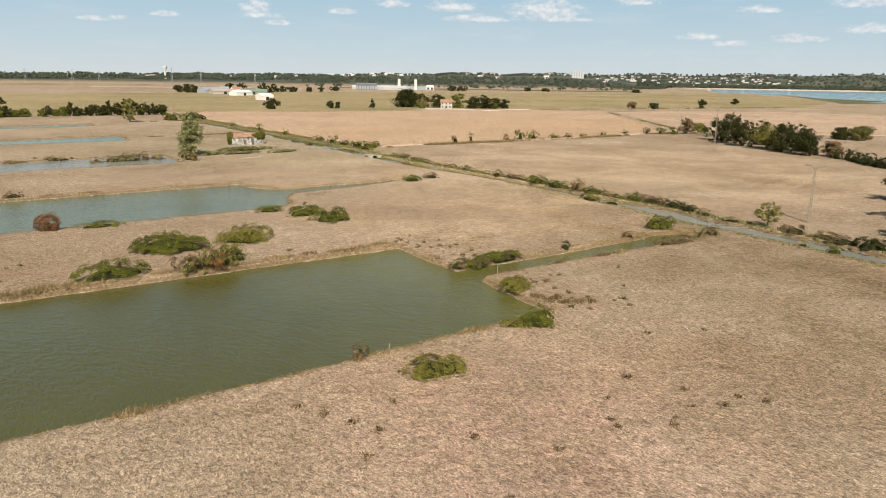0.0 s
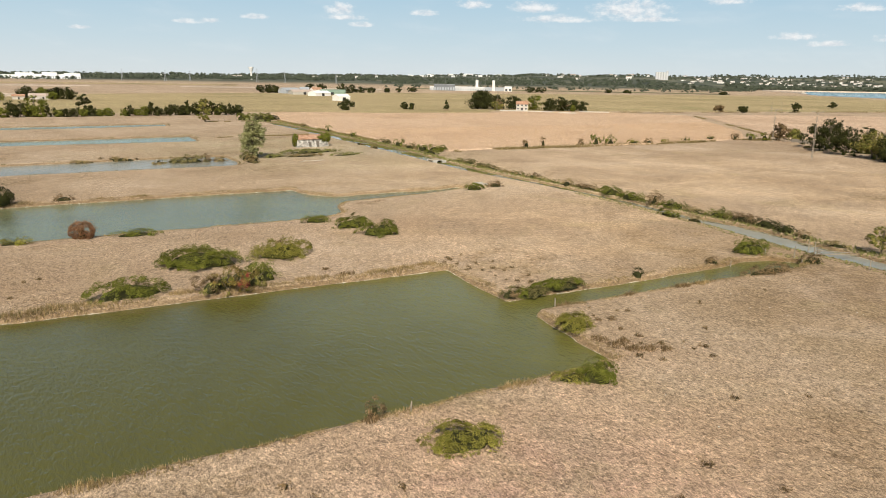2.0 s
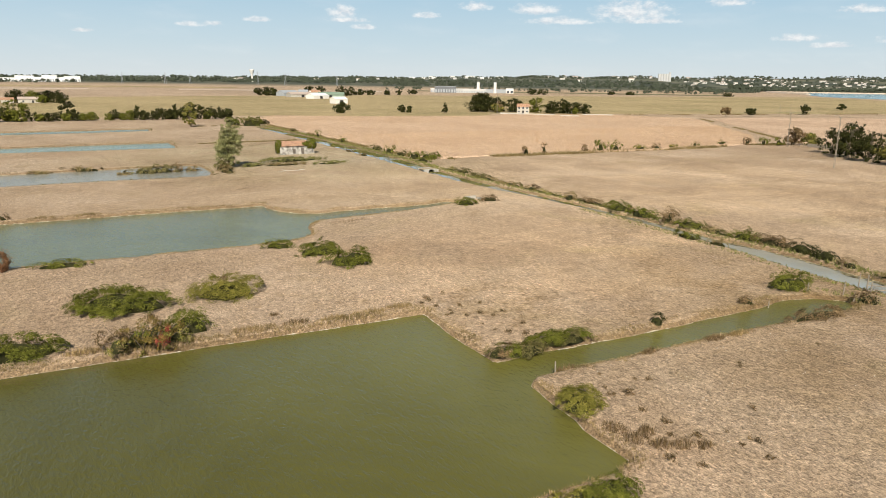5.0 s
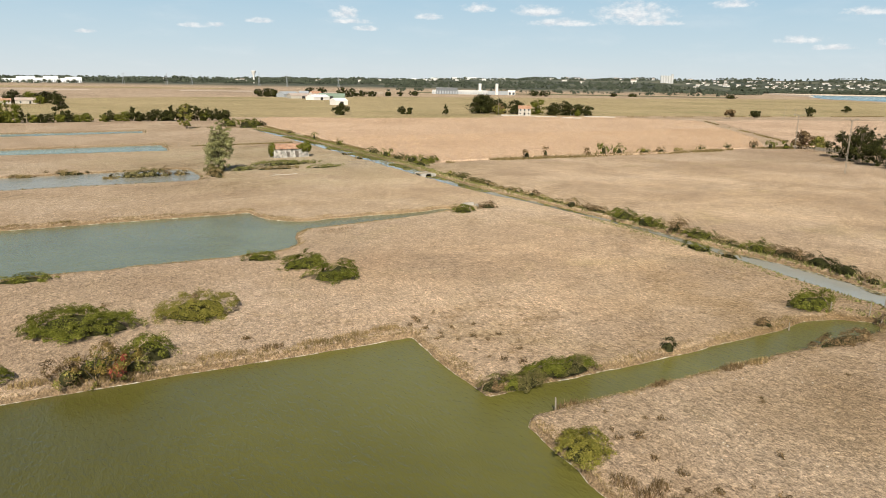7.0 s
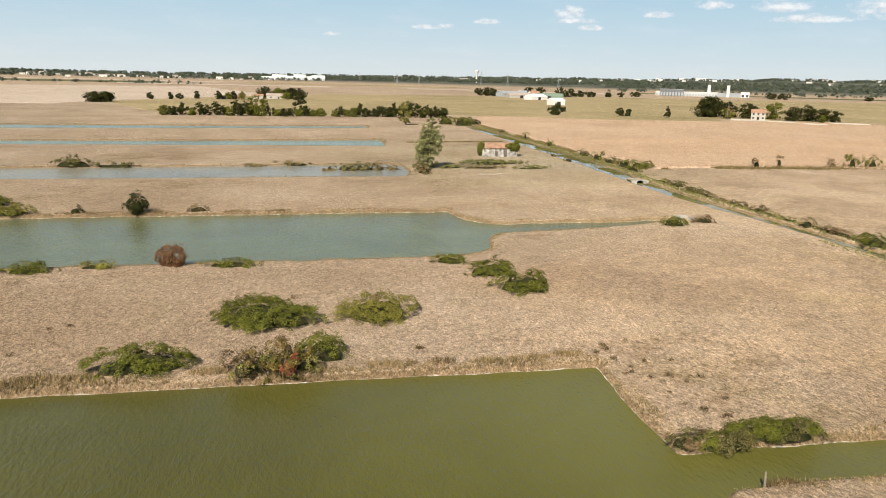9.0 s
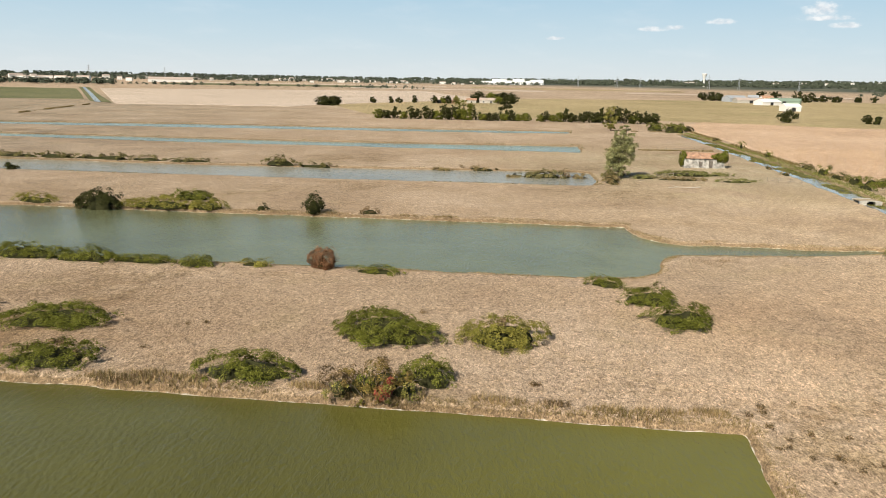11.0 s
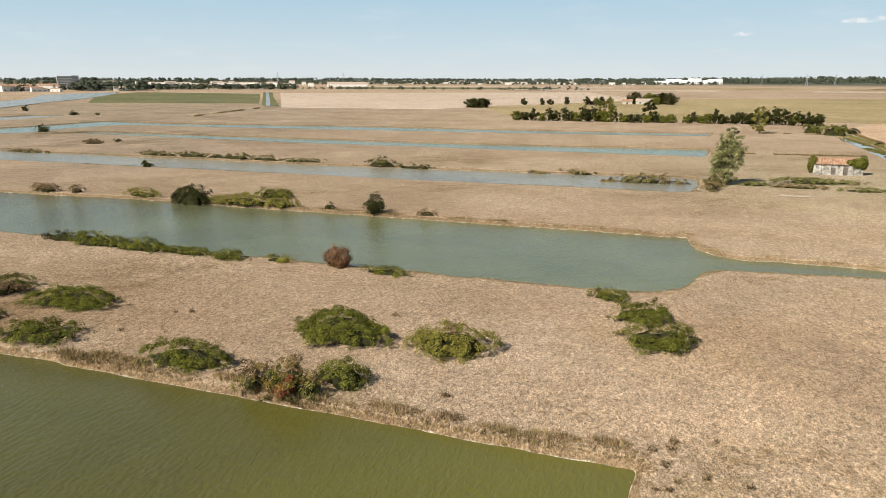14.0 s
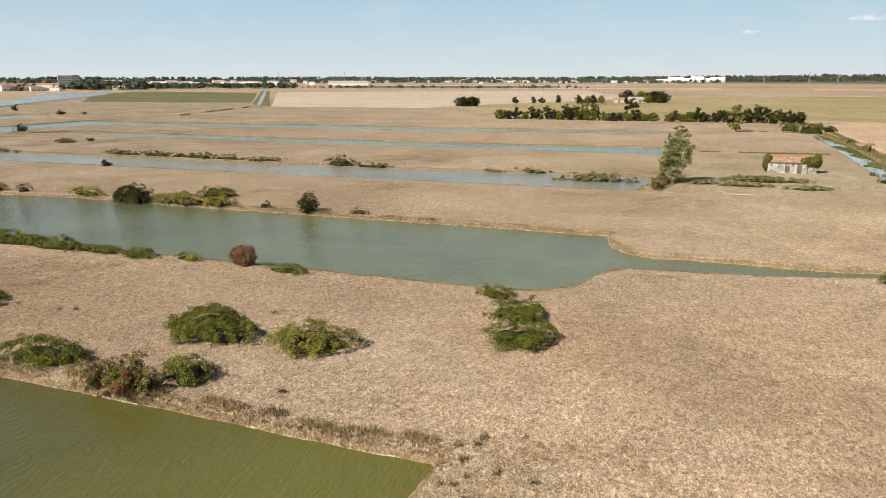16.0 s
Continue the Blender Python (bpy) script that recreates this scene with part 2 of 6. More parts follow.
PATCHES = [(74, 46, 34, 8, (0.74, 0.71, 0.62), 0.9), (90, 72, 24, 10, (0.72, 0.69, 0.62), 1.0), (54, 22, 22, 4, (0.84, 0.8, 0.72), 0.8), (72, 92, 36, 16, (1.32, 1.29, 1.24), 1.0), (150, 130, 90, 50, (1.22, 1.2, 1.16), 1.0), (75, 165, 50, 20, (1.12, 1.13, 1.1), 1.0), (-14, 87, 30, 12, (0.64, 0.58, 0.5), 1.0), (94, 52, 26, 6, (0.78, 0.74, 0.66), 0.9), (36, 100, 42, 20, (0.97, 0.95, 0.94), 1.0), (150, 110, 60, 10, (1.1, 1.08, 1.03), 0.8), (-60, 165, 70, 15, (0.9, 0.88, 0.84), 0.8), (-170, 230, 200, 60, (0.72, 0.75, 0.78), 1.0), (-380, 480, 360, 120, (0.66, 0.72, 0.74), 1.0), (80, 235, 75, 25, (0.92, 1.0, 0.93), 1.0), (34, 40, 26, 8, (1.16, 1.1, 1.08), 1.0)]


def ground_material():
    m, nt, b, c = soil_material("dry_grass", (0.365, 0.265, 0.178), (0.448, 0.333, 0.228), (0.51, 0.39, 0.28), (0.39, 0.297, 0.182))
    # pale dried mud just above the water line
    g = nt.nodes.new("ShaderNodeNewGeometry")
    sep = nt.nodes.new("ShaderNodeSeparateXYZ")
    nt.links.new(g.outputs["Position"], sep.inputs[0])
    wob = noise_of(nt, where(nt), 1.5, 3)
    z = nt.nodes.new("ShaderNodeMath")
    z.operation = "MULTIPLY_ADD"
    nt.links.new(wob, z.inputs[0])
    z.inputs[1].default_value = 0.3
    nt.links.new(sep.outputs["Z"], z.inputs[2])
    rim = grey(nt, z.outputs[0], -0.31, -0.36)
    # brown bank slope, darkened further: shade of its grass tufts put into the colour
    slope = grey(nt, z.outputs[0], 0.12, 0.0)
    c = blend(nt, slope, c, blend(nt, 1.0, c, blend(nt, noise_of(nt, where(nt), 0.4, 4, 0.6), (0.45, 0.42, 0.34), (0.8, 0.76, 0.68)), "MULTIPLY"))
    c = blend(nt, rim, c, blend(nt, grey(nt, noise_of(nt, where(nt), 2.3, 3), 0.35, 0.6), (0.24, 0.19, 0.12), (0.6, 0.55, 0.45)))
    darken = grey(nt, sep.outputs["Z"], -0.5, -0.7)
    c = blend(nt, darken, c, (0.13, 0.12, 0.06))
    # broad uneven patches that multiply the ground colour darker, greyer or paler
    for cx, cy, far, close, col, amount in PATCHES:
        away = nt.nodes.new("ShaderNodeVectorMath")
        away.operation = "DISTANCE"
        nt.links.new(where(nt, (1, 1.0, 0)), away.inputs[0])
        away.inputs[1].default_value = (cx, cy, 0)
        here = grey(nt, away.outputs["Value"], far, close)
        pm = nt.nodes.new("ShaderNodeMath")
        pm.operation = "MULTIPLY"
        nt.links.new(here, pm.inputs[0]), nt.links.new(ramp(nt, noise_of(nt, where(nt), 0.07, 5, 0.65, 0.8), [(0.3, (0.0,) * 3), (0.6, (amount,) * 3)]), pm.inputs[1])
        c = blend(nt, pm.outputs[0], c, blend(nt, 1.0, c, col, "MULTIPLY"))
    # hedged and wooded country on the far rising ground, blue-grey haze put into its colour
    wooded = blend(nt, grey(nt, noise_of(nt, where(nt, (1, 1, 1)), 0.006, 4, 0.6), 0.4, 0.66), (0.058, 0.07, 0.055), (0.16, 0.155, 0.11))
    c = blend(nt, grey(nt, sep.outputs["Z"], 1.5, 7.0), c, wooded)
    # brighter rosy patch of withered flower stalks
    sub = nt.nodes.new("ShaderNodeVectorMath")
    sub.operation = "DISTANCE"
    nt.links.new(where(nt, (1, 1.0, 0)), sub.inputs[0])
    sub.inputs[1].default_value = (28.0, 29.0, 0)
    near = grey(nt, sub.outputs["Value"], 17.0, 6.0)
    n2 = noise_of(nt, where(nt), 0.35, 4, 0.6)
    mul = nt.nodes.new("ShaderNodeMath")
    mul.operation = "MULTIPLY"
    nt.links.new(near, mul.inputs[0]), nt.links.new(grey(nt, n2, 0.35, 0.65), mul.inputs[1])
    c = blend(nt, mul.outputs[0], c, blend(nt, 1.0, c, (1.15, 1.06, 1.16), "MULTIPLY"))
    nt.links.new(c, b.inputs["Base Color"])
    return m


def leaf_material(name, a, b_, c_, rough=0.6):
    m, nt, b = mat(name, max(rough, 0.75), 0.05)
    g = nt.nodes.new("ShaderNodeNewGeometry")
    col = ramp(nt, g.outputs["Random Per Island"], [(0.0, a), (0.55, b_), (1.0, c_)])
    big = noise_of(nt, where(nt), 0.6, 3)
    col = blend(nt, 1.0, col, ramp(nt, big, [(0.3, (0.78,) * 3), (0.7, (1.22,) * 3)]), "MULTIPLY")
    shoot = noise_of(nt, where(nt), 2.4, 3)
    col = blend(nt, 1.0, col, ramp(nt, shoot, [(0.34, (0.68, 0.7, 0.62)), (0.66, (1.28, 1.24, 1.2))]), "MULTIPLY")
    nt.links.new(col, b.inputs["Base Color"])
    return m


def plain_material(name, col, rough=0.8, spec=0.3, var=0.15, scale=2.0, metal=0.0):
    m, nt, b = mat(name, rough, spec)
    n = noise_of(nt, where(nt), scale, 5, 0.6, 0.3)
    n2 = noise_of(nt, where(nt), scale * 9, 3, 0.6)
    c = blend(nt, 1.0, col, ramp(nt, n, [(0.3, (1 - var,) * 3), (0.7, (1 + var,) * 3)]), "MULTIPLY")
    c = blend(nt, 1.0, c, ramp(nt, n2, [(0.3, (1 - var * 0.6,) * 3), (0.7, (1 + var * 0.6,) * 3)]), "MULTIPLY")
    nt.links.new(c, b.inputs["Base Color"])
    b.inputs["Metallic"].default_value = metal
    bump(nt, b, n2, 0.3, 0.02)
    return m


def water_material(name, col, rough=0.12, wave=1.0, cloudy=0.2, spec=0.5, darken=None):
    """Turbid water; darken: the stretch of x over which it darkens, and how much, lens and reflection falloff put into
    the colour.
    """
    m, nt, b = mat(name, rough, spec)
    b.inputs["IOR"].default_value = 1.33
    n = noise_of(nt, where(nt), 0.03, 4, 0.6, 0.8)
    c = blend(nt, 1.0, col, ramp(nt, n, [(0.3, (1 - cloudy,) * 3), (0.7, (1 + cloudy,) * 3)]), "MULTIPLY")
    # lens and reflection falloff painted as a darker base colour along x
    if darken:
        g, sep = nt.nodes.new("ShaderNodeNewGeometry"), nt.nodes.new("ShaderNodeSeparateXYZ")
        nt.links.new(g.outputs["Position"], sep.inputs[0])
        c = blend(nt, grey(nt, sep.outputs["X"], darken[0], darken[1]), c, blend(nt, 1.0, c, (darken[2],) * 3, "MULTIPLY"))
    nt.links.new(c, b.inputs["Base Color"])
    swell = noise_of(nt, where(nt, (1, 0.5, 1), 20), 0.9, 2, 0.5, 0.4)
    rip = noise_of(nt, where(nt, (1, 0.42, 1), 32), 3.4, 3, 0.6, 0.4)
    both = nt.nodes.new("ShaderNodeMath")
    both.operation = "MULTIPLY_ADD"
    nt.links.new(swell, both.inputs[0]), nt.links.new(rip, both.inputs[2])
    both.inputs[1].default_value = 0.8
    bump(nt, b, both.outputs[0], 0.6 * wave, 0.1)
    return m


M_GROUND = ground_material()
M_OLIVE = soil_material("stubble", (0.31, 0.245, 0.125), (0.385, 0.30, 0.16), (0.44, 0.34, 0.19), (0.28, 0.25, 0.115), streak=0.14, scale=0.22)[0]
M_MAIZE = soil_material("ripe_crop", (0.48, 0.335, 0.225), (0.55, 0.39, 0.268), (0.60, 0.435, 0.305), fine=(0.55, 1.35), streak=0.05, scale=0.6)[0]
M_PALE = soil_material("bare_field", (0.50, 0.40, 0.31), (0.55, 0.44, 0.34), (0.58, 0.47, 0.37), streak=0.08, scale=0.15)[0]
M_TAN = soil_material("tan_field", (0.36, 0.265, 0.18), (0.42, 0.31, 0.215), (0.46, 0.35, 0.25), streak=0.16, scale=0.15)[0]
M_GREEN = soil_material("green_field", (0.13, 0.132, 0.062), (0.16, 0.158, 0.075), (0.2, 0.185, 0.095), streak=0.05, scale=0.4)[0]
M_BRAMBLE = leaf_material("bramble_leaf", (0.076, 0.082, 0.013), (0.116, 0.123, 0.02), (0.172, 0.172, 0.037))
M_BRAMBLE_LIGHT = leaf_material("bramble_leaf_light", (0.135, 0.122, 0.022), (0.195, 0.178, 0.036), (0.26, 0.232, 0.062))
M_DARKLEAF = leaf_material("dark_leaf", (0.02, 0.023, 0.007), (0.034, 0.037, 0.011), (0.062, 0.062, 0.02))
M_TREELEAF = leaf_material("tree_leaf", (0.13, 0.13, 0.048), (0.24, 0.238, 0.10), (0.4, 0.39, 0.22))
M_YELLOWLEAF = leaf_material("yellowing_leaf", (0.08, 0.085, 0.02), (0.18, 0.17, 0.045), (0.32, 0.26, 0.08))
M_SCRUB = leaf_material("scrub_leaf", (0.085, 0.078, 0.026), (0.13, 0.115, 0.042), (0.185, 0.155, 0.068))
M_REDLEAF = leaf_material("red_leaf", (0.12, 0.05, 0.025), (0.2, 0.095, 0.05), (0.27, 0.17, 0.09))
M_BROWNLEAF = leaf_material("withered_leaf", (0.09, 0.06, 0.03), (0.17, 0.115, 0.06), (0.26, 0.18, 0.1))
M_REED = leaf_material("reed", (0.13, 0.10, 0.045), (0.22, 0.165, 0.075), (0.32, 0.25, 0.13), 0.8)
M_STRAW = leaf_material("straw", (0.26, 0.185, 0.115), (0.38, 0.275, 0.18), (0.5, 0.375, 0.255), 0.9)
# weed stalks, and bush cores whose near-black stands in for shade between leaves
M_STEM_SHADE = plain_material("stem_and_gap_shade", (0.036, 0.036, 0.014), 0.9, 0.1, 0.3, 1.5)
M_BARK = plain_material("bark", (0.14, 0.11, 0.08), 0.95, 0.1, 0.35, 3)
M_WATER_GREEN = water_material("olive_pond_water", (0.128, 0.12, 0.028), wave=1.4, darken=(46, 16, 0.7))
M_WATER_TEAL = water_material("grey_green_pond_water", (0.142, 0.152, 0.076), wave=1.7, darken=(10, -70, 0.7))
M_WATER_GREY = water_material("silty_pond_water", (0.26, 0.24, 0.185), 0.2, 1.5, spec=0.32)
M_WATER_BLUE = water_material("blue_green_pond_water", (0.19, 0.235, 0.18), 0.2, 1.5, spec=0.34)
M_WATER_RES = water_material("turquoise_water", (0.10, 0.25, 0.30))
M_STREAM = water_material("stream_water", (0.30, 0.30, 0.265), 0.06, 0.3, spec=0.6)
M_STONE = plain_material("lime_stone", (0.42, 0.39, 0.34), 0.9, 0.2, 0.3, 1.2)
M_WHITE = plain_material("white_render", (0.74, 0.71, 0.66), 0.85, 0.2, 0.06, 0.2)
M_TILE = plain_material("roof_tile", (0.40, 0.235, 0.15), 0.85, 0.2, 0.45, 1.1)
M_GREY = plain_material("grey_sheet", (0.33, 0.35, 0.37), 0.6, 0.4, 0.1, 0.1)
M_CONCRETE = plain_material("concrete", (0.38, 0.33, 0.26), 0.9, 0.2, 0.15, 2)
M_WOOD = plain_material("weathered_wood", (0.26, 0.22, 0.17), 0.9, 0.2, 0.3, 4)
M_DARK = plain_material("dark_opening", (0.03, 0.03, 0.03), 0.8, 0.2, 0.2, 2)
M_GLASS = plain_material("window_pane", (0.06, 0.07, 0.08), 0.15, 0.5, 0.1, 1)
# far foliage greyed towards blue: distance haze put into the leaf colour
M_WOODS = leaf_material("hazed_foliage", (0.05, 0.06, 0.044), (0.066, 0.078, 0.056), (0.09, 0.102, 0.075))

# ---- ponds, ditches and the ground ----
POND_1 = [(-75, 48.5), (-30, 48.2), (15, 48.1), (41, 48.4), (46, 48.7), (47.6, 49.4), (47.8, 54), (48.7, 61.4), (49.6, 62.2), (58, 62.2), (68, 62.2), (75.7, 62), (84, 61.9), (88.5, 61.5), (91.5, 62.4),
          (92.4, 64), (90, 66.4), (86.3, 67.4), (82, 66.6), (75.5, 66.6), (65, 66.3), (58, 66.4), (50.7, 66.5), (48.8, 66.6), (48.5, 73), (49, 80.5), (31, 80.6), (16, 80.8), (0, 81), (-30, 80.2), (-75, 79)]
POND_2 = [(-150, 115), (-44, 115.9), (-4, 115.9), (22, 116.2), (42, 116.6), (47.3, 117.2), (50.3, 119.5), (51.2, 123), (52.3, 127.5), (54.8, 130), (61, 130.8), (71, 131.8), (80, 134.5), (88, 137.6), (89.5, 138.6),
          (84, 139), (75.5, 137.4), (69, 138.2), (62, 138), (57.8, 137.3), (54.3, 138.4), (51.8, 142), (50.4, 148.6), (40, 148.8), (14, 148.3), (-16, 147.7), (-52, 147.6), (-80, 145), (-150, 141)]
POND_3 = [(-260, 182), (-111, 186.8), (-57, 188.3), (-4, 189.7), (27, 191.5), (46, 192), (50.3, 193.5), (51.5, 205), (51.3, 216), (48, 218.5), (23, 215.5), (-6, 212.4), (-54, 209), (-113, 208.5), (-150, 207.5), (-260, 204)]
POND_4 = [(-205, 259), (-191, 269), (-142, 266.5), (-88, 263.5), (-5, 265.6), (52.8, 266.2), (54, 280), (53.8, 293), (19, 288.5), (-10, 285), (-52, 282.4), (-153, 280.7), (-194, 279), (-200, 270)]
POND_5 = [(-262, 262), (-240, 258), (-217, 256), (-214, 266), (-220, 287), (-221, 310), (-212, 320), (-157, 323), (-101, 329), (0, 341), (54, 350), (55.5, 369), (-3, 361), (-114, 354), (-204, 337), (-226, 340), (-250, 341), (-250, 312), (-251, 282)]
POND_6 = [(-345, 300), (-307, 327), (-309, 350), (-308, 368), (-322, 380), (-338, 371), (-338, 352), (-360, 320)]
STREAM = [(96.2, -40), (96.5, 20), (96.8, 44), (97.8, 53), (98.2, 61.6), (97.9, 66.5), (98.2, 71), (99.3, 78), (101, 88), (102.2, 100), (102.8, 110), (102.7, 126), (101.2, 143), (99.6, 160), (100.2, 178), (101.0, 200), (102, 240), (102.7, 283),
          (103.1, 315), (102.5, 368), (108, 368), (109.4, 316), (109.2, 283), (108.6, 240), (107.4, 200), (105.0, 181), (103.9, 160), (104.5, 142), (105.7, 122), (105.7, 106), (104.9, 91), (105.6, 79), (104.2, 70), (103.1, 60), (103.2, 51), (101.2, 41), (101, 20), (101, -40)]
CANAL_C = [(-288, 552), (-282, 548), (-447, 798), (-614, 1050), (-620, 1054), (-453, 802)]
RIVER = [(-900, 300), (-520, 380), (-444, 436), (-471, 473), (-535, 567), (-583, 649), (-659, 752), (-743, 858), (-800, 925), (-812, 918), (-792, 843), (-759, 750), (-624, 614), (-571, 539), (-800, 480), (-1300, 420)]
RESERVOIR = [(1020, 470), (1153, 500), (1225, 640), (1450, 815), (1612, 1083), (2100, 1500), (2560, 1960), (2900, 1400), (3050, 1000), (3000, 600), (1500, 330)]
ALL_WATER = [POND_1, POND_2, POND_3, POND_4, POND_5, POND_6, STREAM]


def signed_distance(px, py, poly):
    """Distance to a polygon's outline, negative inside."""
    inside = np.zeros(px.shape, bool)
    best = np.full(px.shape, 1e9)
    for (x0, y0), (x1, y1) in zip(poly, poly[1:] + poly[:1]):
        dx, dy = x1 - x0, y1 - y0
        t = np.clip(((px - x0) * dx + (py - y0) * dy) / (dx * dx + dy * dy), 0, 1)
        best = np.minimum(best, (px - x0 - t * dx) ** 2 + (py - y0 - t * dy) ** 2)
        cross = ((y0 > py) != (y1 > py)) & (px < dx * (py - y0) / ((dy if dy else 1e-9)) + x0)
        inside ^= cross
    d = np.sqrt(best)
    return np.where(inside, -d, d)


def shore(px, py):
    """Distance to the nearest water's edge, with an uneven bank."""
    calm = np.where(py < 100, 0.45, 1.0)
    wx = px + calm * (0.28 * wave_noise(px, py, 1.1, 3, 3) + 0.3 * wave_noise(px, py, 0.23, 4, 2))
    wy = py + calm * (0.28 * wave_noise(px, py, 1.1, 5, 3) + 0.28 * wave_noise(px, py, 0.23, 6, 2))
    best = np.full(px.shape, 60.0)
    for poly in ALL_WATER:
        a = np.array(poly)
        box = (px > a[:, 0].min() - 30) & (px < a[:, 0].max() + 30) & (py > a[:, 1].min() - 30) & (py < a[:, 1].max() + 30)
        if box.any():
            best[box] = np.minimum(best[box], signed_distance(wx[box], wy[box], poly))
    return best


def smooth(a, b, x):
    t = np.clip((x - a) / (b - a), 0, 1)
    return t * t * (3 - 2 * t)


def land(px, py):
    """Height of the far, rising country."""
    r, az = np.hypot(px, py), np.degrees(np.arctan2(px, py))
    rise = np.interp(az, [-60, -10, 5, 20, 35, 66, 90], [10, 12, 22, 34, 55, 76, 70])
    return smooth(np.interp(az, [42, 52], [1900, 3300]), 4500, r) * rise * (1 + 0.06 * np.sin(az * 0.9) + 0.04 * np.sin(az * 2.3 + 1)) + smooth(3300, 4200, r) * 2 * np.sin(px * 0.004) * np.sin(py * 0.003)


def ground_height(px, py):
    d = shore(px, py)
    bank = np.interp(d, [-4, -1.2, -0.1, 0.1, 0.3, 0.8, 3], [-1.9, -1.2, -0.56, -0.36, -0.04, 0.03, 0.0])
    rough = 0.10 * wave_noise(px, py, 0.12, 8, 4) + 0.05 * wave_noise(px, py, 0.9, 9, 3)
    return bank + rough * smooth(0.3, 2.5, d) + land(px, py), d


def steps(spans):
    out = []
    for a, b, s in spans:
        out += list(np.arange(a, b, s))
    return np.array(out)


gx = np.concatenate([-np.geomspace(5600, 372, 34), steps([(-366, -80, 2.5), (-80, -14, 0.9), (-14, 108, 0.5), (108, 124, 1.5), (124, 300, 8)]), np.geomspace(300, 5600, 40)])
gy = np.concatenate([-np.geomspace(900, 60, 8), steps([(-50, 36, 3.0), (36, 84, 0.45), (84, 112, 0.9), (112, 152, 0.55), (152, 222, 0.8), (222, 300, 1.2), (300, 380, 1.5)]), np.geomspace(380, 5600, 60)])
GX, GY = np.meshgrid(gx, gy)
GZ, SHORE = ground_height(GX, GY)


def grid_mesh(name, X, Y, Z):
    h, w = X.shape
    m = bpy.data.meshes.new(name)
    m.vertices.add(h * w)
    m.vertices.foreach_set("co", np.stack([X, Y, Z], -1).astype(np.float32).ravel())
    i = np.arange(h * w).reshape(h, w)
    q = np.stack([i[:-1, :-1], i[:-1, 1:], i[1:, 1:], i[1:, :-1]], -1).reshape(-1, 4)
    m.loops.add(q.size)
    m.loops.foreach_set("vertex_index", q.ravel().astype(np.int32))
    m.polygons.add(len(q))
    m.polygons.foreach_set("loop_start", np.arange(0, q.size, 4, dtype=np.int32))
    m.update(calc_edges=True)
    m.shade_smooth()
    return m


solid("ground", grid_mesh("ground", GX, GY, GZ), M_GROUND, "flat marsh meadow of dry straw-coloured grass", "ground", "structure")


def grown(poly, by):
    """The outline moved outwards."""
    area = sum(x0 * y1 - x1 * y0 for (x0, y0), (x1, y1) in zip(poly, poly[1:] + poly[:1]))
    s = 1 if area > 0 else -1
    out = []
    n = len(poly)
    for i in range(n):
        a, b, c = (Vector(poly[(i + k) % n]) for k in (-1, 0, 1))
        d0, d1 = (b - a).normalized(), (c - b).normalized()
        n0, n1 = Vector((d0.y, -d0.x)) * s, Vector((d1.y, -d1.x)) * s
        mid = (n0 + n1)
        mid = mid.normalized() if mid.length > 0.2 else n0
        out.append(tuple(b + mid * by / max(0.55, mid.dot(n0))))
    return out


def flat(name, poly, z, material, label, category, kind="structure"):
    m = bpy.data.meshes.new(name)
    m.from_pydata([(x, y, z) for x, y in poly], [], [tuple(range(len(poly)))])
    bm = bmesh.new()
    bm.from_mesh(m)
    bmesh.ops.triangulate(bm, faces=bm.faces)
    for f in bm.faces:
        if f.normal.z < 0:
            f.normal_flip()
    bm.to_mesh(m)
    bm.free()
    return solid(name, m, material, label, category, kind)


for poly, m, label in ((POND_1, M_WATER_GREEN, "still olive-green water of the large marsh pond and its side ditch"), (POND_2, M_WATER_TEAL, "grey-green rippled water of a long marsh pond"),
                       (POND_3, M_WATER_GREY, "pale silty water of a long narrow pond"), (POND_4, M_WATER_BLUE, "blue-green water of a long narrow pond"),
                       (POND_5, M_WATER_BLUE, "blue-green water of a far bent pond"), (POND_6, M_WATER_GREY, "pale grey water of a small far pond"), (STREAM, M_STREAM, "sky-reflecting water of a narrow weedy stream"),
                       (CANAL_C, M_WATER_GREY, "pale water in a straight drainage canal"), (RIVER, M_WATER_GREY, "wide grey-brown tidal river")):
    flat("water", grown(poly, 0.8 if poly in (POND_1, POND_2, STREAM, CANAL_C, RIVER) else 1.5), 0.35 if poly in (CANAL_C, RIVER) else -0.5, m, label, "water")


flat("canal_bank", [(-300, 563), (-270, 543), (-436, 791), (-602, 1044), (-630, 1060), (-464, 810)], 0.22, M_GREEN, "grassy green canal bank", "bank")


def sheet(name, outline, z, material, label, category="field", cell=12.0):
    """A field: a low bed with a slightly uneven top and sloping rim."""
    flat_poly = grown(outline, 0)
    m = bpy.data.meshes.new(name)
    n = len(outline)
    inner = grown(outline, -1.0)
    v = [(x, y, -0.4) for x, y in flat_poly] + [(x, y, z) for x, y in inner]
    m.from_pydata(v, [], [tuple(range(n, 2 * n))] + [(i, (i + 1) % n, n + (i + 1) % n, n + i) for i in range(n)])
    bm = bmesh.new()
    bm.from_mesh(m)
    bmesh.ops.triangulate(bm, faces=bm.faces)
    bmesh.ops.recalc_face_normals(bm, faces=bm.faces)
    bm.to_mesh(m)
    bm.free()
    return solid(name, m, material, label, category, "structure")


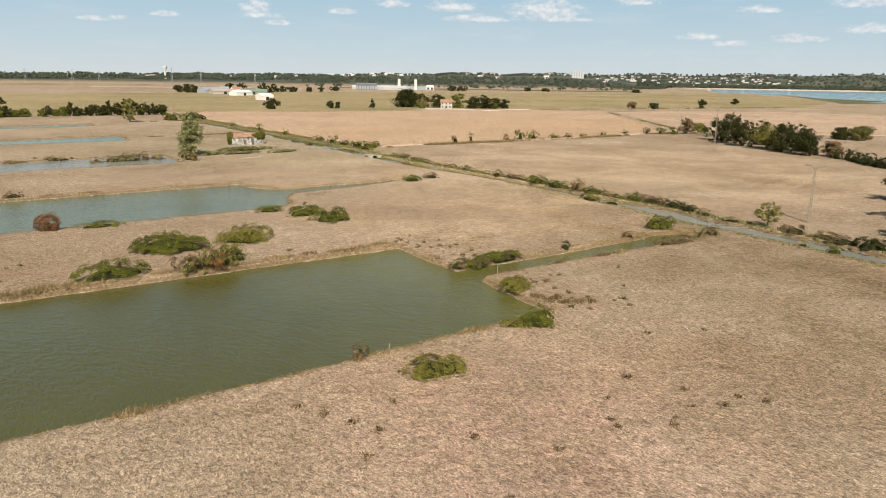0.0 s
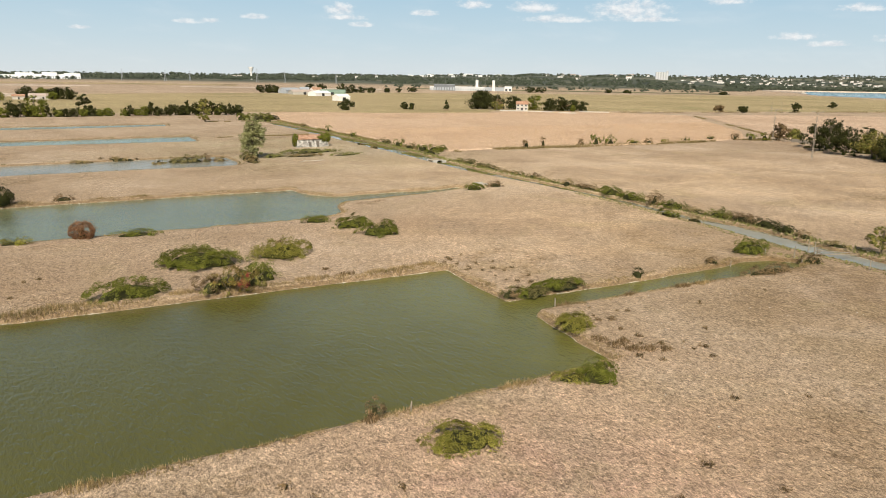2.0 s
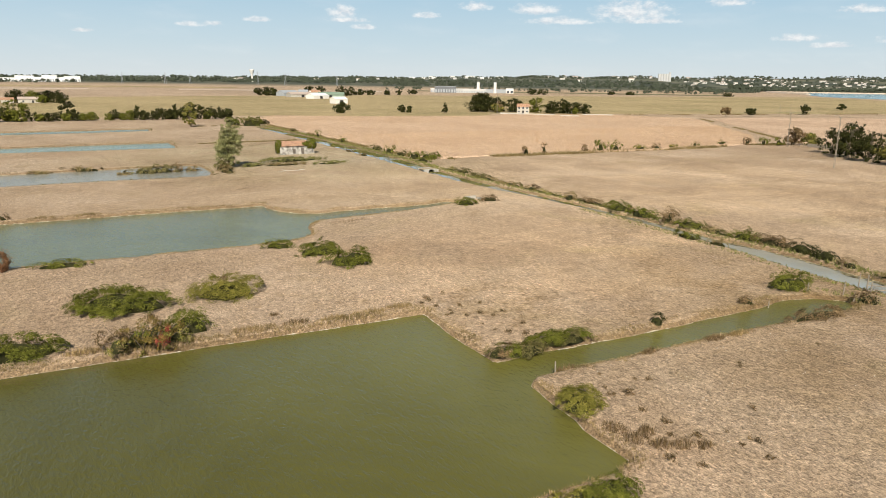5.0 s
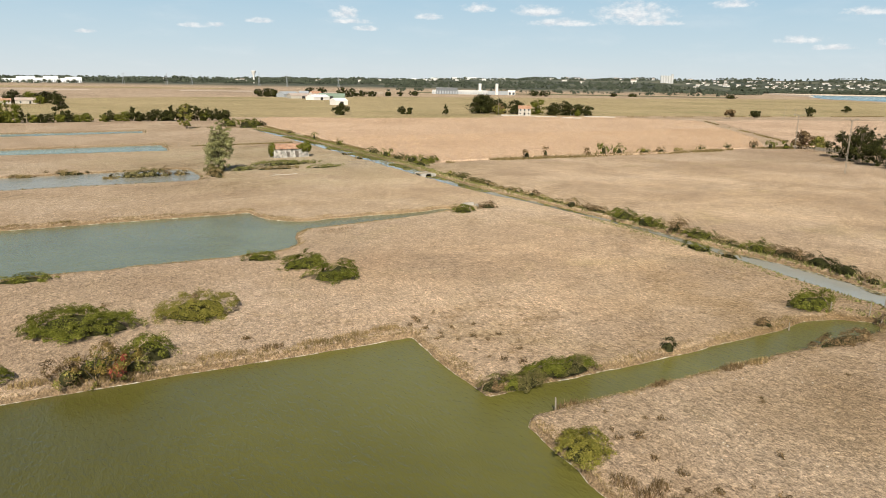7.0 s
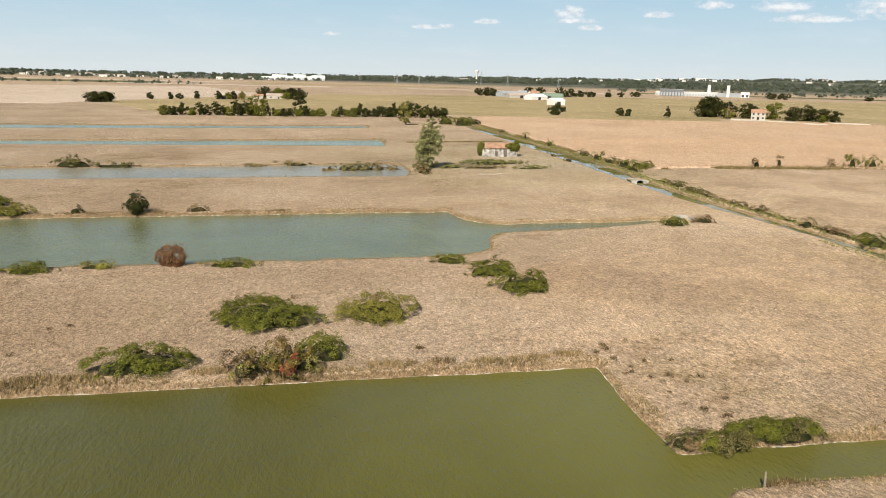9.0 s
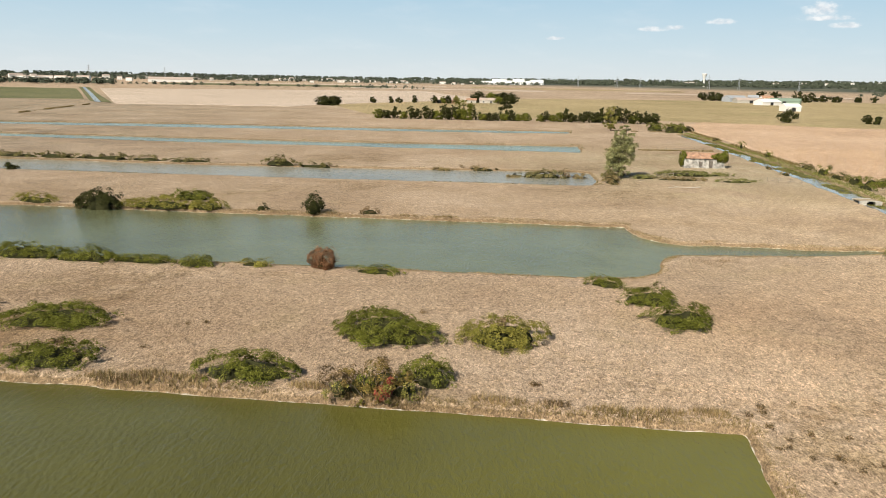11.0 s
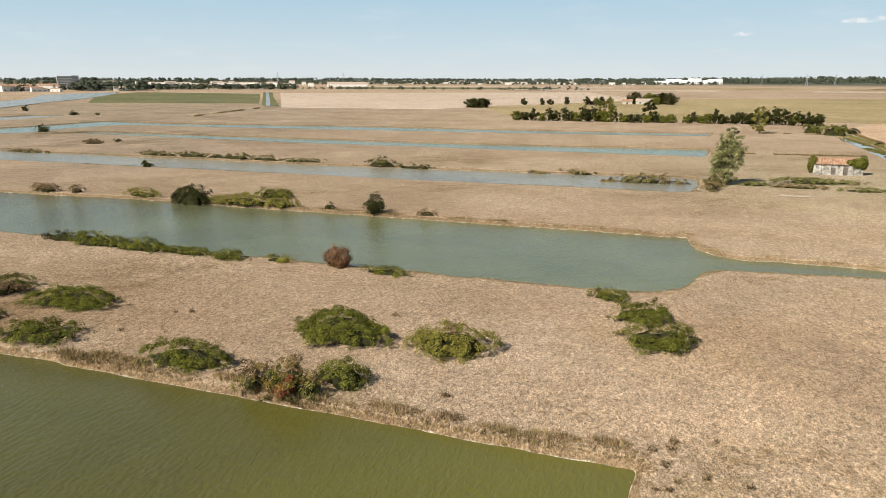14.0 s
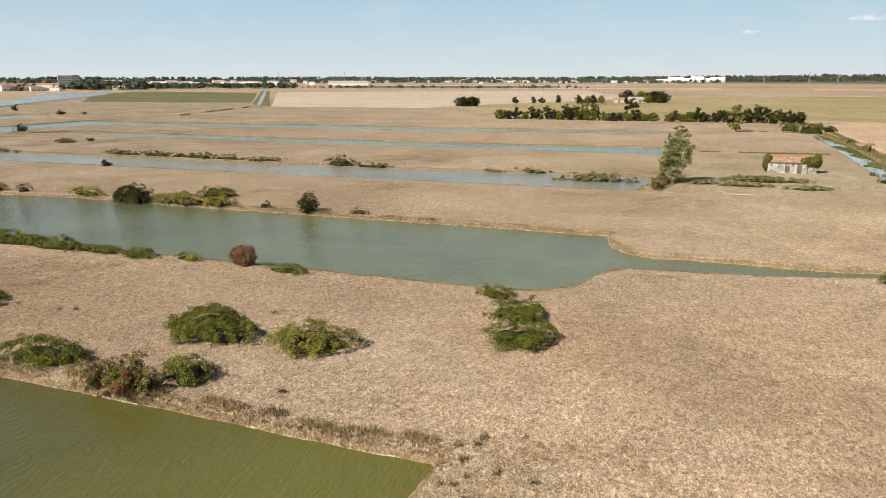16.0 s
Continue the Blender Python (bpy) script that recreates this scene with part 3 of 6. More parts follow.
MAIZE = [(113, 208), (118, 204.5), (142, 206), (198, 202), (238, 206), (262, 207), (300, 240), (372, 330), (404, 369), (377, 425), (300, 452), (286, 434), (200, 440), (138, 466), (114, 420), (115, 340), (113.5, 262)]
sheet("maize_field", MAIZE, 0.45, M_MAIZE, "ripe orange-tan crop field, dense and dry")
sheet("crop_field", [(285, 206), (330, 165), (400, 120), (600, 190), (560, 330), (470, 370), (412, 364), (330, 262)], 0.35, M_MAIZE, "dry tan crop field beside the dark hedge")
sheet("stubble_field", [(116, 475), (200, 447), (290, 442), (300, 470), (420, 440), (700, 380), (1000, 500), (1400, 850), (1500, 1050), (900, 1060), (420, 1100), (60, 940), (-5, 850), (-122, 610), (-60, 470), (60, 470)], 0.15, M_OLIVE, "wide yellow-olive stubble field")
sheet("bare_field", [(-262, 532), (-137, 551), (-126, 603), (-5, 865), (-141, 1320), (-560, 1000)], 0.2, M_PALE, "pale bare ploughed field")
sheet("pasture", [(-480, 552), (-330, 604), (-460, 800), (-565, 955), (-800, 962), (-700, 780)], 0.2, M_GREEN, "green pasture between canal and river")
sheet("far_field", [(60, 960), (400, 1120), (500, 1900), (150, 2300), (-250, 1900), (-130, 1340)], 0.2, M_TAN, "pinkish tan harvested field in the distance")
sheet("pasture", [(900, 440), (1010, 510), (1215, 660), (1440, 830), (1225, 632), (1153, 492), (1030, 440)], 0.25, M_GREEN, "green grass below the reservoir bank")
flat("water", RESERVOIR, 0.3, M_WATER_RES, "turquoise water of a large reservoir", "water")

dike_line = [(1980, 1380), (2100, 1502), (2560, 1962), (2900, 1402), (3050, 1002)]
b = Build()
for (x0, y0), (x1, y1) in zip(dike_line, dike_line[1:]):
    v = Vector((x1 - x0, y1 - y0)).normalized()
    b.add([(x + v.y * o, y - v.x * o, z) for x, y in ((x0, y0), (x1, y1)) for o, z in ((-9, -0.5), (-3, 4.5), (3, 4.5), (9, -0.5))], [(0, 4, 5, 1), (1, 5, 6, 2), (2, 6, 7, 3), (0, 1, 2, 3), (4, 7, 6, 5)])
solid("reservoir_dike", b, M_PALE, "pale earth dike round the reservoir", "dike", "structure")

# patchwork of far fields
for az0, az1, d0, d1, m, lab in ((-12, 3, 1480, 1640, M_PALE, "pale far field"), (-3, 13, 1850, 2150, M_OLIVE, "olive far stubble field"), (9, 24, 1500, 1640, M_PALE, "pale far field strip"), (12, 26, 2050, 2350, M_TAN, "tan far field strip"), (-26, -9, 1640, 1900, M_GREEN, "green far field strip"),
                                 (-24, -5, 2020, 2250, M_PALE, "pale far field strip"), (26, 50, 1730, 1880, M_GREEN, "green far meadow strip"), (34, 50, 2330, 2430, M_GREEN, "green far meadow strip"), (2, 10, 2450, 2750, M_PALE, "pale far field strip")):
    ring = [polar(az0 + (az1 - az0) * k / 4, d0) for k in range(5)] + [polar(az1 - (az1 - az0) * k / 4, d1) for k in range(5)]
    flat("far_field", ring, 0.5, m, lab + " beyond the marsh", "field")

# ---- vegetation ----
def spot(x, y):
    return float(ground_height(np.array([[float(x)]]), np.array([[float(y)]]))[0][0, 0])


def leaf_quads(c, nrm, size, r, slim=0.55):
    """Folded leaf blades: centres, facings and a mean length."""
    n = len(c)
    nrm = nrm + r.normal(0, 0.36, (n, 3))
    nrm /= np.linalg.norm(nrm, axis=1)[:, None] + 1e-9
    a = np.cross(nrm, r.normal(0, 1, (n, 3)))
    a /= np.linalg.norm(a, axis=1)[:, None] + 1e-9
    b = np.cross(nrm, a)
    ln = (size * r.uniform(0.6, 1.4, n))[:, None]
    p0, p2 = c - a * ln * 0.5, c + a * ln * 0.5 - nrm * ln * 0.12
    p1, p3 = c + b * ln * slim * 0.5 + nrm * ln * 0.06, c - b * ln * slim * 0.5 + nrm * ln * 0.06
    return np.stack([p0, p1, p2, p3], 1).reshape(-1, 3)


def sprays(p, out, leaf, r, count=60, reach=3.6):
    """Domed rosettes of arching shoots, each round a point p and facing outwards; leaf centres and facings."""
    m = len(p)
    out = out + r.normal(0, 0.22, (m, 3))
    out /= np.linalg.norm(out, axis=1)[:, None] + 1e-9
    d = r.normal(0, 1, (m, count, 3))
    d -= out[:, None] * (d * out[:, None]).sum(-1, keepdims=True)
    d /= np.linalg.norm(d, axis=2, keepdims=True) + 1e-9
    ln = (leaf * reach * r.uniform(0.6, 1.45, m))[:, None, None]
    t = np.sqrt(r.uniform(0, 1, (m, count, 1)))
    rise = (r.uniform(0.0, 0.5, m))[:, None, None]
    C = p[:, None] + d * ln * t * r.uniform(0.75, 1.2, (m, count, 1)) + out[:, None] * ln * (rise + 0.55 * (1 - t * t)) + r.normal(0, leaf * 0.22, (m, count, 3))
    F = out[:, None] * 1.0 + d * t * 0.9 + np.array([0, 0, 0.35])
    return C.reshape(-1, 3), F.reshape(-1, 3)


def mound(x, y, h, seed):
    """Height of a lumpy mound over the unit disc."""
    rr = np.clip(np.hypot(x, y), 0, 1)
    return h * np.power(np.clip(1 - rr ** (3.4 if h < 2.1 else 4.0), 0, 1), 0.55) * (0.8 + 0.42 * wave_noise(x, y, 3.6, seed, 3))


def bush(x, y, rx, ry, h, material=None, label="", name="bramble_bush", leaf=0.165, dense=36, turn=0.0, seed=None, category="bush", group="", second=None):
    """A low thicket: a near-black shell, gap shade put into its colour, under a skin of leaves."""
    seed = int(x * 7 + y * 13 + 999) if seed is None else seed
    r = np.random.default_rng(abs(seed))
    base = thing(name, x, y, spot(x, y) - 0.05, label, category, group)
    ph = r.uniform(0, 6.28, 4)

    def reach(t):
        return 1 + 0.14 * np.sin(2 * t + ph[0]) + 0.12 * np.sin(3 * t + ph[1]) + 0.07 * np.sin(5 * t + ph[2]) + 0.05 * np.sin(9 * t + ph[3])

    ct, st = math.cos(radians(turn)), math.sin(radians(turn))

    def placed(t, q, shrink=1.0):
        ux, uy = q * np.cos(t), q * np.sin(t)
        z = mound(ux, uy, h, seed) * shrink
        R = reach(t)
        lx, ly = ux * R * rx * shrink, uy * R * ry * shrink
        return np.stack([lx * ct - ly * st, lx * st + ly * ct, z], -1)

    upright = h > 1.15 * max(rx, ry)
    rings, segs = 6, 18
    T, Q = np.meshgrid(np.arange(segs) * 2 * math.pi / segs, np.linspace(0.05, 0.99, rings))
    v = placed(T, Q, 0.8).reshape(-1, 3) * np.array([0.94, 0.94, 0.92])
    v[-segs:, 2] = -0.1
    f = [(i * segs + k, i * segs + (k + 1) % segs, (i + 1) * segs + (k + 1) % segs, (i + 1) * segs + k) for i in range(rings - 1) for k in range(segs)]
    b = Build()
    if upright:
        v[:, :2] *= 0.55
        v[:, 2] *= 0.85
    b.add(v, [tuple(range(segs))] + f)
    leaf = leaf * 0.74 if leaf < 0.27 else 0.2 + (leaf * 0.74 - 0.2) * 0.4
    part("bush_core", b, M_STEM_SHADE, base)
    n = int(np.clip(dense * math.pi * rx * ry / (leaf / 0.3) ** 2 * (1 + 0.5 * h), 240, 21000)) // 60
    t, q = r.uniform(0, 2 * math.pi, n), np.power(r.uniform(0, 1.06, n), 0.36)
    rag = 1 + 0.16 * wave_noise(np.cos(t) * rx, np.sin(t) * ry, 1.7, seed + 3, 3)
    c = placed(t, np.minimum(q, 1.0)) * np.stack([rag, rag, np.ones(n)], -1)
    # clumps of shoots stand out over darker hollows
    tuft = wave_noise(c[:, 0] + x, c[:, 1] + y, 2.6, seed + 9, 2)
    c[:, 2] += np.clip(tuft, -0.8, 1) * min(0.34, 0.22 * h) * (1 - 0.5 * (q > 0.8))
    edge = q > 0.95
    c[edge, 2] += r.uniform(0, 0.45 * h, edge.sum()) * (r.uniform(0, 1, edge.sum()) < 0.6)
    if upright:
        u = r.normal(0, 1, (n, 3))
        u /= np.linalg.norm(u, axis=1)[:, None]
        bulge = (1 + 0.22 * np.sin(u[:, 0] * 4 + ph[0]) + 0.18 * np.sin(u[:, 2] * 6 + u[:, 1] * 3 + ph[1])) * np.power(r.uniform(0.35, 1.05, n), 0.33)
        c = u * bulge[:, None] * np.array([rx, ry, h * 0.5]) + np.array([0, 0, h * 0.5])
    nx = np.stack([c[:, 0] / rx ** 2, c[:, 1] / ry ** 2, np.full(n, 1.0 / max(h, 0.5)) if not upright else (c[:, 2] - 0.45 * h) / (0.5 * h) ** 2], -1)
    nx /= np.linalg.norm(nx, axis=1)[:, None] + 1e-9
    c, nx = sprays(c, nx, leaf, r, reach=3.6 * min(1.0, 0.13 / leaf) ** 0.7)
    c[:, 2] = np.maximum(c[:, 2], 0.03 + 0.05 * (np.arange(len(c)) % 5))
    V = leaf_quads(c, nx, leaf, r, 0.7)
    if second:
        pick = wave_noise(c[:, 0] + x, c[:, 1] + y, 1.2, 77, 2) > second[1]
        k = np.repeat(~pick, 4)
        part("foliage", array_mesh("foliage", V[k], 4), material or M_BRAMBLE, base)
        if pick.any():
            part("withered_foliage", array_mesh("withered_foliage", V[~k], 4), second[0], base, "withered brown leaves")
    else:
        part("foliage", array_mesh("foliage", V, 4), material or M_BRAMBLE, base)
    return base


def tree(x, y, h, w, label, material=None, seed=1, base=0.2, leaf=0.5, n=1400, lobes=9, name="tree", taper=1.0, group="", lean=(0, 0), z=None, lump=1.0):
    """Trunk and limbs that end in uneven leaf masses."""
    r = np.random.default_rng(seed)
    top = thing(name, x, y, (spot(x, y) if z is None else z) - 0.1, label, "tree", group)
    b = Build()
    tr = max(0.09, h * 0.022)
    spine = [Vector((float(lean[0] * k * k) + 0.03 * h * math.sin(k * 5 + seed), lean[1] * k * k + 0.025 * h * math.cos(k * 4 + seed * 2), k * h * 0.85)) for k in np.linspace(0, 1, 7)]
    b.tube(spine, [tr * (1.25 - 1.05 * k) for k in np.linspace(0, 1, 7)], 7)
    cs, rs = [], []
    for i in range(lobes):
        f = base + (0.97 - base) * (i + 0.5) / lobes
        k = f * 0.95
        at = spine[min(6, int(k * 6.9))]
        out = w * 0.5 * (math.sin(math.pi * min(1, (f - base) / (1 - base) * 0.86 + 0.14)) ** 0.7) * taper ** (f * 3)
        a = i * 2.4 + r.uniform(-0.5, 0.5)
        rad = (out * r.uniform(0.5, 0.75) + 0.07 * w) * lump * r.uniform(0.8, 1.15)
        c = Vector((at.x + (out - rad * 0.7) * math.cos(a), at.y + (out - rad * 0.7) * math.sin(a), f * h * 0.93 + r.uniform(-0.04, 0.04) * h))
        cs.append(c), rs.append(rad)
        s = spine[max(1, min(6, int(k * 5.2)))]
        mid = s.lerp(c, 0.55) + Vector((0, 0, 0.05 * h))
        b.tube([s, mid, c], [tr * 0.45, tr * 0.28, tr * 0.1], 5, False)
    part("trunk", b, M_BARK, top)
    per = np.array(rs) ** 2
    per = np.maximum(12, (n * per / per.sum()).astype(int))
    C, Nn = [], []
    tall = np.array([1, 1, 0.9 * min(1.5, h / w * 0.62)])
    for c, rad, m in zip(cs, rs, per):
        # each leaf mass is a cluster of smaller tufts with gaps between
        tufts = int(np.clip(m / 55, 4, 20))
        d = r.normal(0, 1, (tufts, 3))
        d /= np.linalg.norm(d, axis=1)[:, None]
        d[:, 2] = np.abs(d[:, 2]) * np.where(r.uniform(0, 1, tufts) < 0.72, 1, -1)
        tc = np.array(c) + d * (rad * np.power(r.uniform(0.3, 1.1, tufts), 0.5))[:, None] * tall
        k = r.integers(0, tufts, m)
        e = r.normal(0, 1, (m, 3))
        e /= np.linalg.norm(e, axis=1)[:, None]
        tr2 = rad * r.uniform(0.26, 0.5, tufts)
        C.append(tc[k] + e * (tr2[k] * np.power(r.uniform(0.1, 1.15, m), 0.4))[:, None] * np.array([1.1, 1.1, 0.85]))
        Nn.append(e + 0.5 * d[k] + np.array([0, 0, 0.4]))
    C = np.concatenate(C)
    C[:, 2] = np.maximum(C[:, 2], 0.12 * h * base + 0.1)
    part("crown", array_mesh("crown", leaf_quads(C, np.concatenate(Nn), leaf, r, 0.75), 4), material or M_DARKLEAF, top)
    return top


def rush(x, y, rx, ry, h, material, label="clump of brown rushes on the bank", seed=0, n=None):
    """A stand of upright blades."""
    q = np.random.default_rng(int(abs(x * 31 + y * 17)) + seed)
    n = n or int(90 * math.pi * rx * ry + 60)
    t, u = q.uniform(0, 6.283, n), np.sqrt(q.uniform(0, 1, n))
    p = np.stack([rx * u * np.cos(t), ry * u * np.sin(t), np.full(n, -0.1)], -1)
    a = q.uniform(0, 6.283, n)
    side = np.stack([np.cos(a), np.sin(a), np.zeros(n)], -1) * 0.03
    tip = p + np.stack([q.normal(0, 0.22 * h, n), q.normal(0, 0.22 * h, n), h * q.uniform(0.55, 1.15, n) * (1.1 - 0.4 * u)], -1)
    top = thing("rush_clump", x, y, spot(x, y), label, "reeds", "rush clumps")
    tagged(part("blade_stand", array_mesh("blade_stand", np.stack([p - side, p + side, tip], 1).reshape(-1, 3), 3), material, top), kind="stuff")
    return top


def stems(name, px, py, pz, hgt, wid, material, label, category, seed, spread=0.5, per=4, curve=0.25):
    """Many grass blades as one mesh; three corners each."""
    r = np.random.default_rng(seed)
    n = len(px) * per
    bx, by = np.repeat(px, per) + r.normal(0, 0.07, n), np.repeat(py, per) + r.normal(0, 0.07, n)
    bz, hh = np.repeat(pz, per), np.repeat(hgt, per) * r.uniform(0.55, 1.15, n)
    a = r.uniform(0, 2 * math.pi, n)
    off = r.normal(0, spread, n)[:, None] * hh[:, None]
    side = np.stack([np.cos(a), np.sin(a), np.zeros(n)], -1)
    lean = np.stack([-np.sin(a), np.cos(a), np.zeros(n)], -1)
    p = np.stack([bx, by, bz - 0.03], -1)
    tip = p + lean * off + np.stack([np.zeros(n), np.zeros(n), hh], -1)
    V = np.stack([p - side * wid, p + side * wid, tip], 1).reshape(-1, 3)
    return solid(name, array_mesh(name, V, 3), material, label, category, "stuff")


GREEN_LABEL = "sprawling green bramble thicket on dry meadow grass"
BANK_LABEL = "low bramble thicket hanging over the pond bank"
# thickets on the tongue of meadow between the two large ponds
bush(22.3, 93.7, 5.0, 3.0, 1.75, M_BRAMBLE, "large dark green bramble thicket on dry meadow grass", turn=-8)
bush(32.5, 93.7, 3.2, 2.8, 1.75, M_BRAMBLE_LIGHT, "yellow-green bramble mound with withered brown edge", second=(M_BROWNLEAF, 0.62))
bush(27.3, 84.6, 1.9, 1.6, 1.7, M_BRAMBLE, "compact bright green bramble clump above the pond bank")
bush(13.7, 83.7, 3.6, 2.0, 1.5, M_BRAMBLE, BANK_LABEL)
bush(-2.6, 83.9, 3.9, 2.0, 1.3, M_BRAMBLE, BANK_LABEL, second=(M_BROWNLEAF, 0.5))
bush(-8.0, 92.6, 4.7, 2.7, 1.3, M_BRAMBLE, GREEN_LABEL)
bush(-18.6, 93.5, 3.4, 2.5, 1.2, M_BROWNLEAF, "withered brown thicket on the dry meadow", second=(M_BRAMBLE, 0.25))
bush(-12.5, 84.3, 3.0, 2.2, 1.3, M_BRAMBLE, BANK_LABEL)
bush(-24, 84.5, 4.0, 2.0, 1.2, M_BRAMBLE, BANK_LABEL)
bush(43.6, 113, 2.1, 1.2, 0.9, M_BRAMBLE, "small green bramble patch near the water's edge")
bush(47.2, 107.3, 2.8, 2.0, 1.35, M_BRAMBLE, GREEN_LABEL, turn=-20)
bush(49.2, 101.0, 2.7, 2.7, 1.35, M_BRAMBLE, GREEN_LABEL)
# near meadow and canal
bush(29.0, 42.0, 2.7, 1.35, 0.95, M_BRAMBLE_LIGHT, "flat olive-green bramble patch in trampled dry grass", turn=-10, second=(M_BROWNLEAF, 0.75), leaf=0.13, dense=46)
bush(43.0, 45.6, 1.3, 1.2, 1.45, M_BRAMBLE, "dense round green bush beside the pond", leaf=0.11, dense=64, name="green_bush")
bush(41.3, 46.5, 1.3, 0.9, 0.6, M_BRAMBLE_LIGHT, "low olive bramble at the foot of a green bush", leaf=0.13, dense=46)
bush(49.3, 56.3, 1.5, 2.0, 0.8, M_BRAMBLE_LIGHT, "yellow-green bramble spilling down the ditch bank", leaf=0.11, dense=60)
bush(52.0, 66.8, 2.4, 0.9, 0.8, M_SCRUB, BANK_LABEL, leaf=0.12, dense=60, second=(M_BRAMBLE, 0.1))
bush(55.8, 67.2, 3.3, 1.25, 0.75, M_BRAMBLE, BANK_LABEL, leaf=0.12, dense=60, second=(M_SCRUB, 0.3))
bush(49.4, 66.9, 1.0, 0.7, 0.6, M_SCRUB, "small dull olive bush on the corner of the bank", leaf=0.11, dense=60, second=(M_BROWNLEAF, 0.2))
bush(67.3, 66.9, 0.75, 0.5, 0.7, M_DARKLEAF, "small dark bush at the ditch edge", leaf=0.13, dense=50)
bush(80.6, 67.4, 0.9, 0.6, 0.8, M_BROWNLEAF, "small withered bush on the ditch bank", leaf=0.24)
bush(89.8, 69.0, 2.6, 1.5, 1.5, M_BRAMBLE, "green bramble mound at the head of the ditch", leaf=0.16, dense=44)
bush(82.8, 60.9, 3.6, 0.8, 0.8, M_BROWNLEAF, "brown withered reeds and weeds along the ditch", leaf=0.18, second=(M_DARKLEAF, 0.4))
bush(92.6, 61.8, 1.4, 0.8, 0.9, M_BROWNLEAF, "brown withered scrub where the ditch ends", leaf=0.18, second=(M_DARKLEAF, 0.3))
# south bank of the second pond
for x, y, rx, ry, h, m in ((-33, 114.2, 3.2, 1.0, 0.9, M_DARKLEAF), (-26, 113.6, 4.6, 1.4, 1.5, M_BRAMBLE), (-18.6, 113.5, 5.0, 1.3, 1.3, M_BRAMBLE), (-11.5, 113.8, 4.6, 0.9, 0.8, M_BRAMBLE), (-4.5, 113.5, 2.8, 0.9, 1.0, M_BRAMBLE), (2.5, 114.6, 2.4, 0.7, 0.6, M_BRAMBLE_LIGHT), (17.5, 113.8, 3.2, 0.8, 0.6, M_BRAMBLE)):
    bush(x, y, rx, ry, h, m, BANK_LABEL)
bush(10.6, 114.8, 1.35, 1.2, 2.3, M_REDLEAF, "lone reddish-brown bush at the water's edge", name="red_bush", leaf=0.14, dense=120)
# north bank of the second pond
bush(-37.8, 147.8, 4.0, 2.2, 2.7, M_DARKLEAF, "large dark green bush overhanging the pond", name="dark_bush", leaf=0.28, dense=52)
bush(-26.5, 148.6, 7.0, 1.7, 1.4, M_BRAMBLE_LIGHT, "long olive-green bramble bank along the pond", leaf=0.22, dense=46)
bush(-18.5, 148.8, 3.4, 1.3, 1.3, M_BRAMBLE_LIGHT, "olive-green bramble above the pond bank", leaf=0.22, dense=46)
bush(-25.5, 157, 3.4, 2.0, 1.5, M_BRAMBLE, "green bramble mound behind the pond bank", leaf=0.22, dense=46)
bush(-0.2, 148.6, 1.8, 1.4, 2.9, M_DARKLEAF, "small dark bushy shrub on the pond bank", name="dark_bush", leaf=0.2, dense=70)
bush(-50, 149, 4.2, 1.1, 1.2, M_BRAMBLE_LIGHT, BANK_LABEL)
bush(-66, 148, 1.5, 1.0, 1.3, M_BROWNLEAF, "withered bush on the pond bank")
bush(-73, 147, 3.5, 1.2, 1.4, M_BROWNLEAF, "withered brown thicket on the pond bank")
bush(-9.5, 149.2, 0.9, 0.7, 0.9, M_DARKLEAF, "small dark bush on the pond bank")
bush(9.0, 149.6, 1.6, 0.7, 0.9, M_BROWNLEAF, "withered weeds on the pond bank")
bush(84.6, 132.6, 2.2, 1.4, 1.2, M_BRAMBLE, "green bush where the side ditch ends")
bush(90.8, 134.4, 2.0, 1.0, 0.9, M_BROWNLEAF, "withered scrub where the side ditch ends")
rush(57.5, 125.5, 2.4, 2.0, 0.4, M_BROWNLEAF, "low brown rushes on the pond shore", n=350)
rush(60.6, 127.0, 1.6, 1.0, 0.4, M_BROWNLEAF, "low brown rushes on the pond shore", n=160)
# third pond
M_ISLAND = leaf_material("island_scrub_leaf", (0.11, 0.10, 0.04), (0.18, 0.155, 0.065), (0.26, 0.22, 0.10))
M_RANK = leaf_material("rank_weed_leaf", (0.12, 0.12, 0.04), (0.19, 0.19, 0.065), (0.28, 0.26, 0.10))
for x, y, rx, ry, h, m in ((31.5, 206.2, 3.4, 1.8, 1.9, M_REED), (36, 206.6, 4.2, 2.2, 2.5, M_ISLAND), (41, 207.0, 4.4, 2.4, 2.9, M_ISLAND), (47.2, 207.2, 3.0, 2.0, 2.2, M_REED), (45.2, 207.5, 1.8, 1.4, 3.2, M_BROWNLEAF), (24, 215.8, 4.5, 1.0, 1.2, M_REED), (14.5, 213.9, 3.0, 0.9, 1.3, M_REED), (-18, 211.6, 5.5, 0.9, 1.1, M_SCRUB), (-27.5, 211.3, 4.5, 1.2, 1.9, M_SCRUB),
                           (-63, 210.5, 5.0, 1.0, 1.1, M_ISLAND), (-88, 210.3, 6, 1.1, 1.2, M_SCRUB), (-52, 210.6, 7.0, 1.0, 0.9, M_ISLAND), (-75, 210.4, 9, 1.1, 1.3, M_SCRUB), (-100, 210.2, 8, 1.1, 1.1, M_ISLAND), (-148, 207.0, 9, 1.3, 1.3, M_REED), (54.4, 197.5, 1.8, 4.0, 1.6, M_REED), (55.0, 204.5, 2.0, 2.6, 1.8, M_SCRUB)):
    bush(x, y, rx, ry, h, m, "reeds and scrub along the narrow pond", name="reed_bed", leaf=0.36, dense=28, category="reeds")
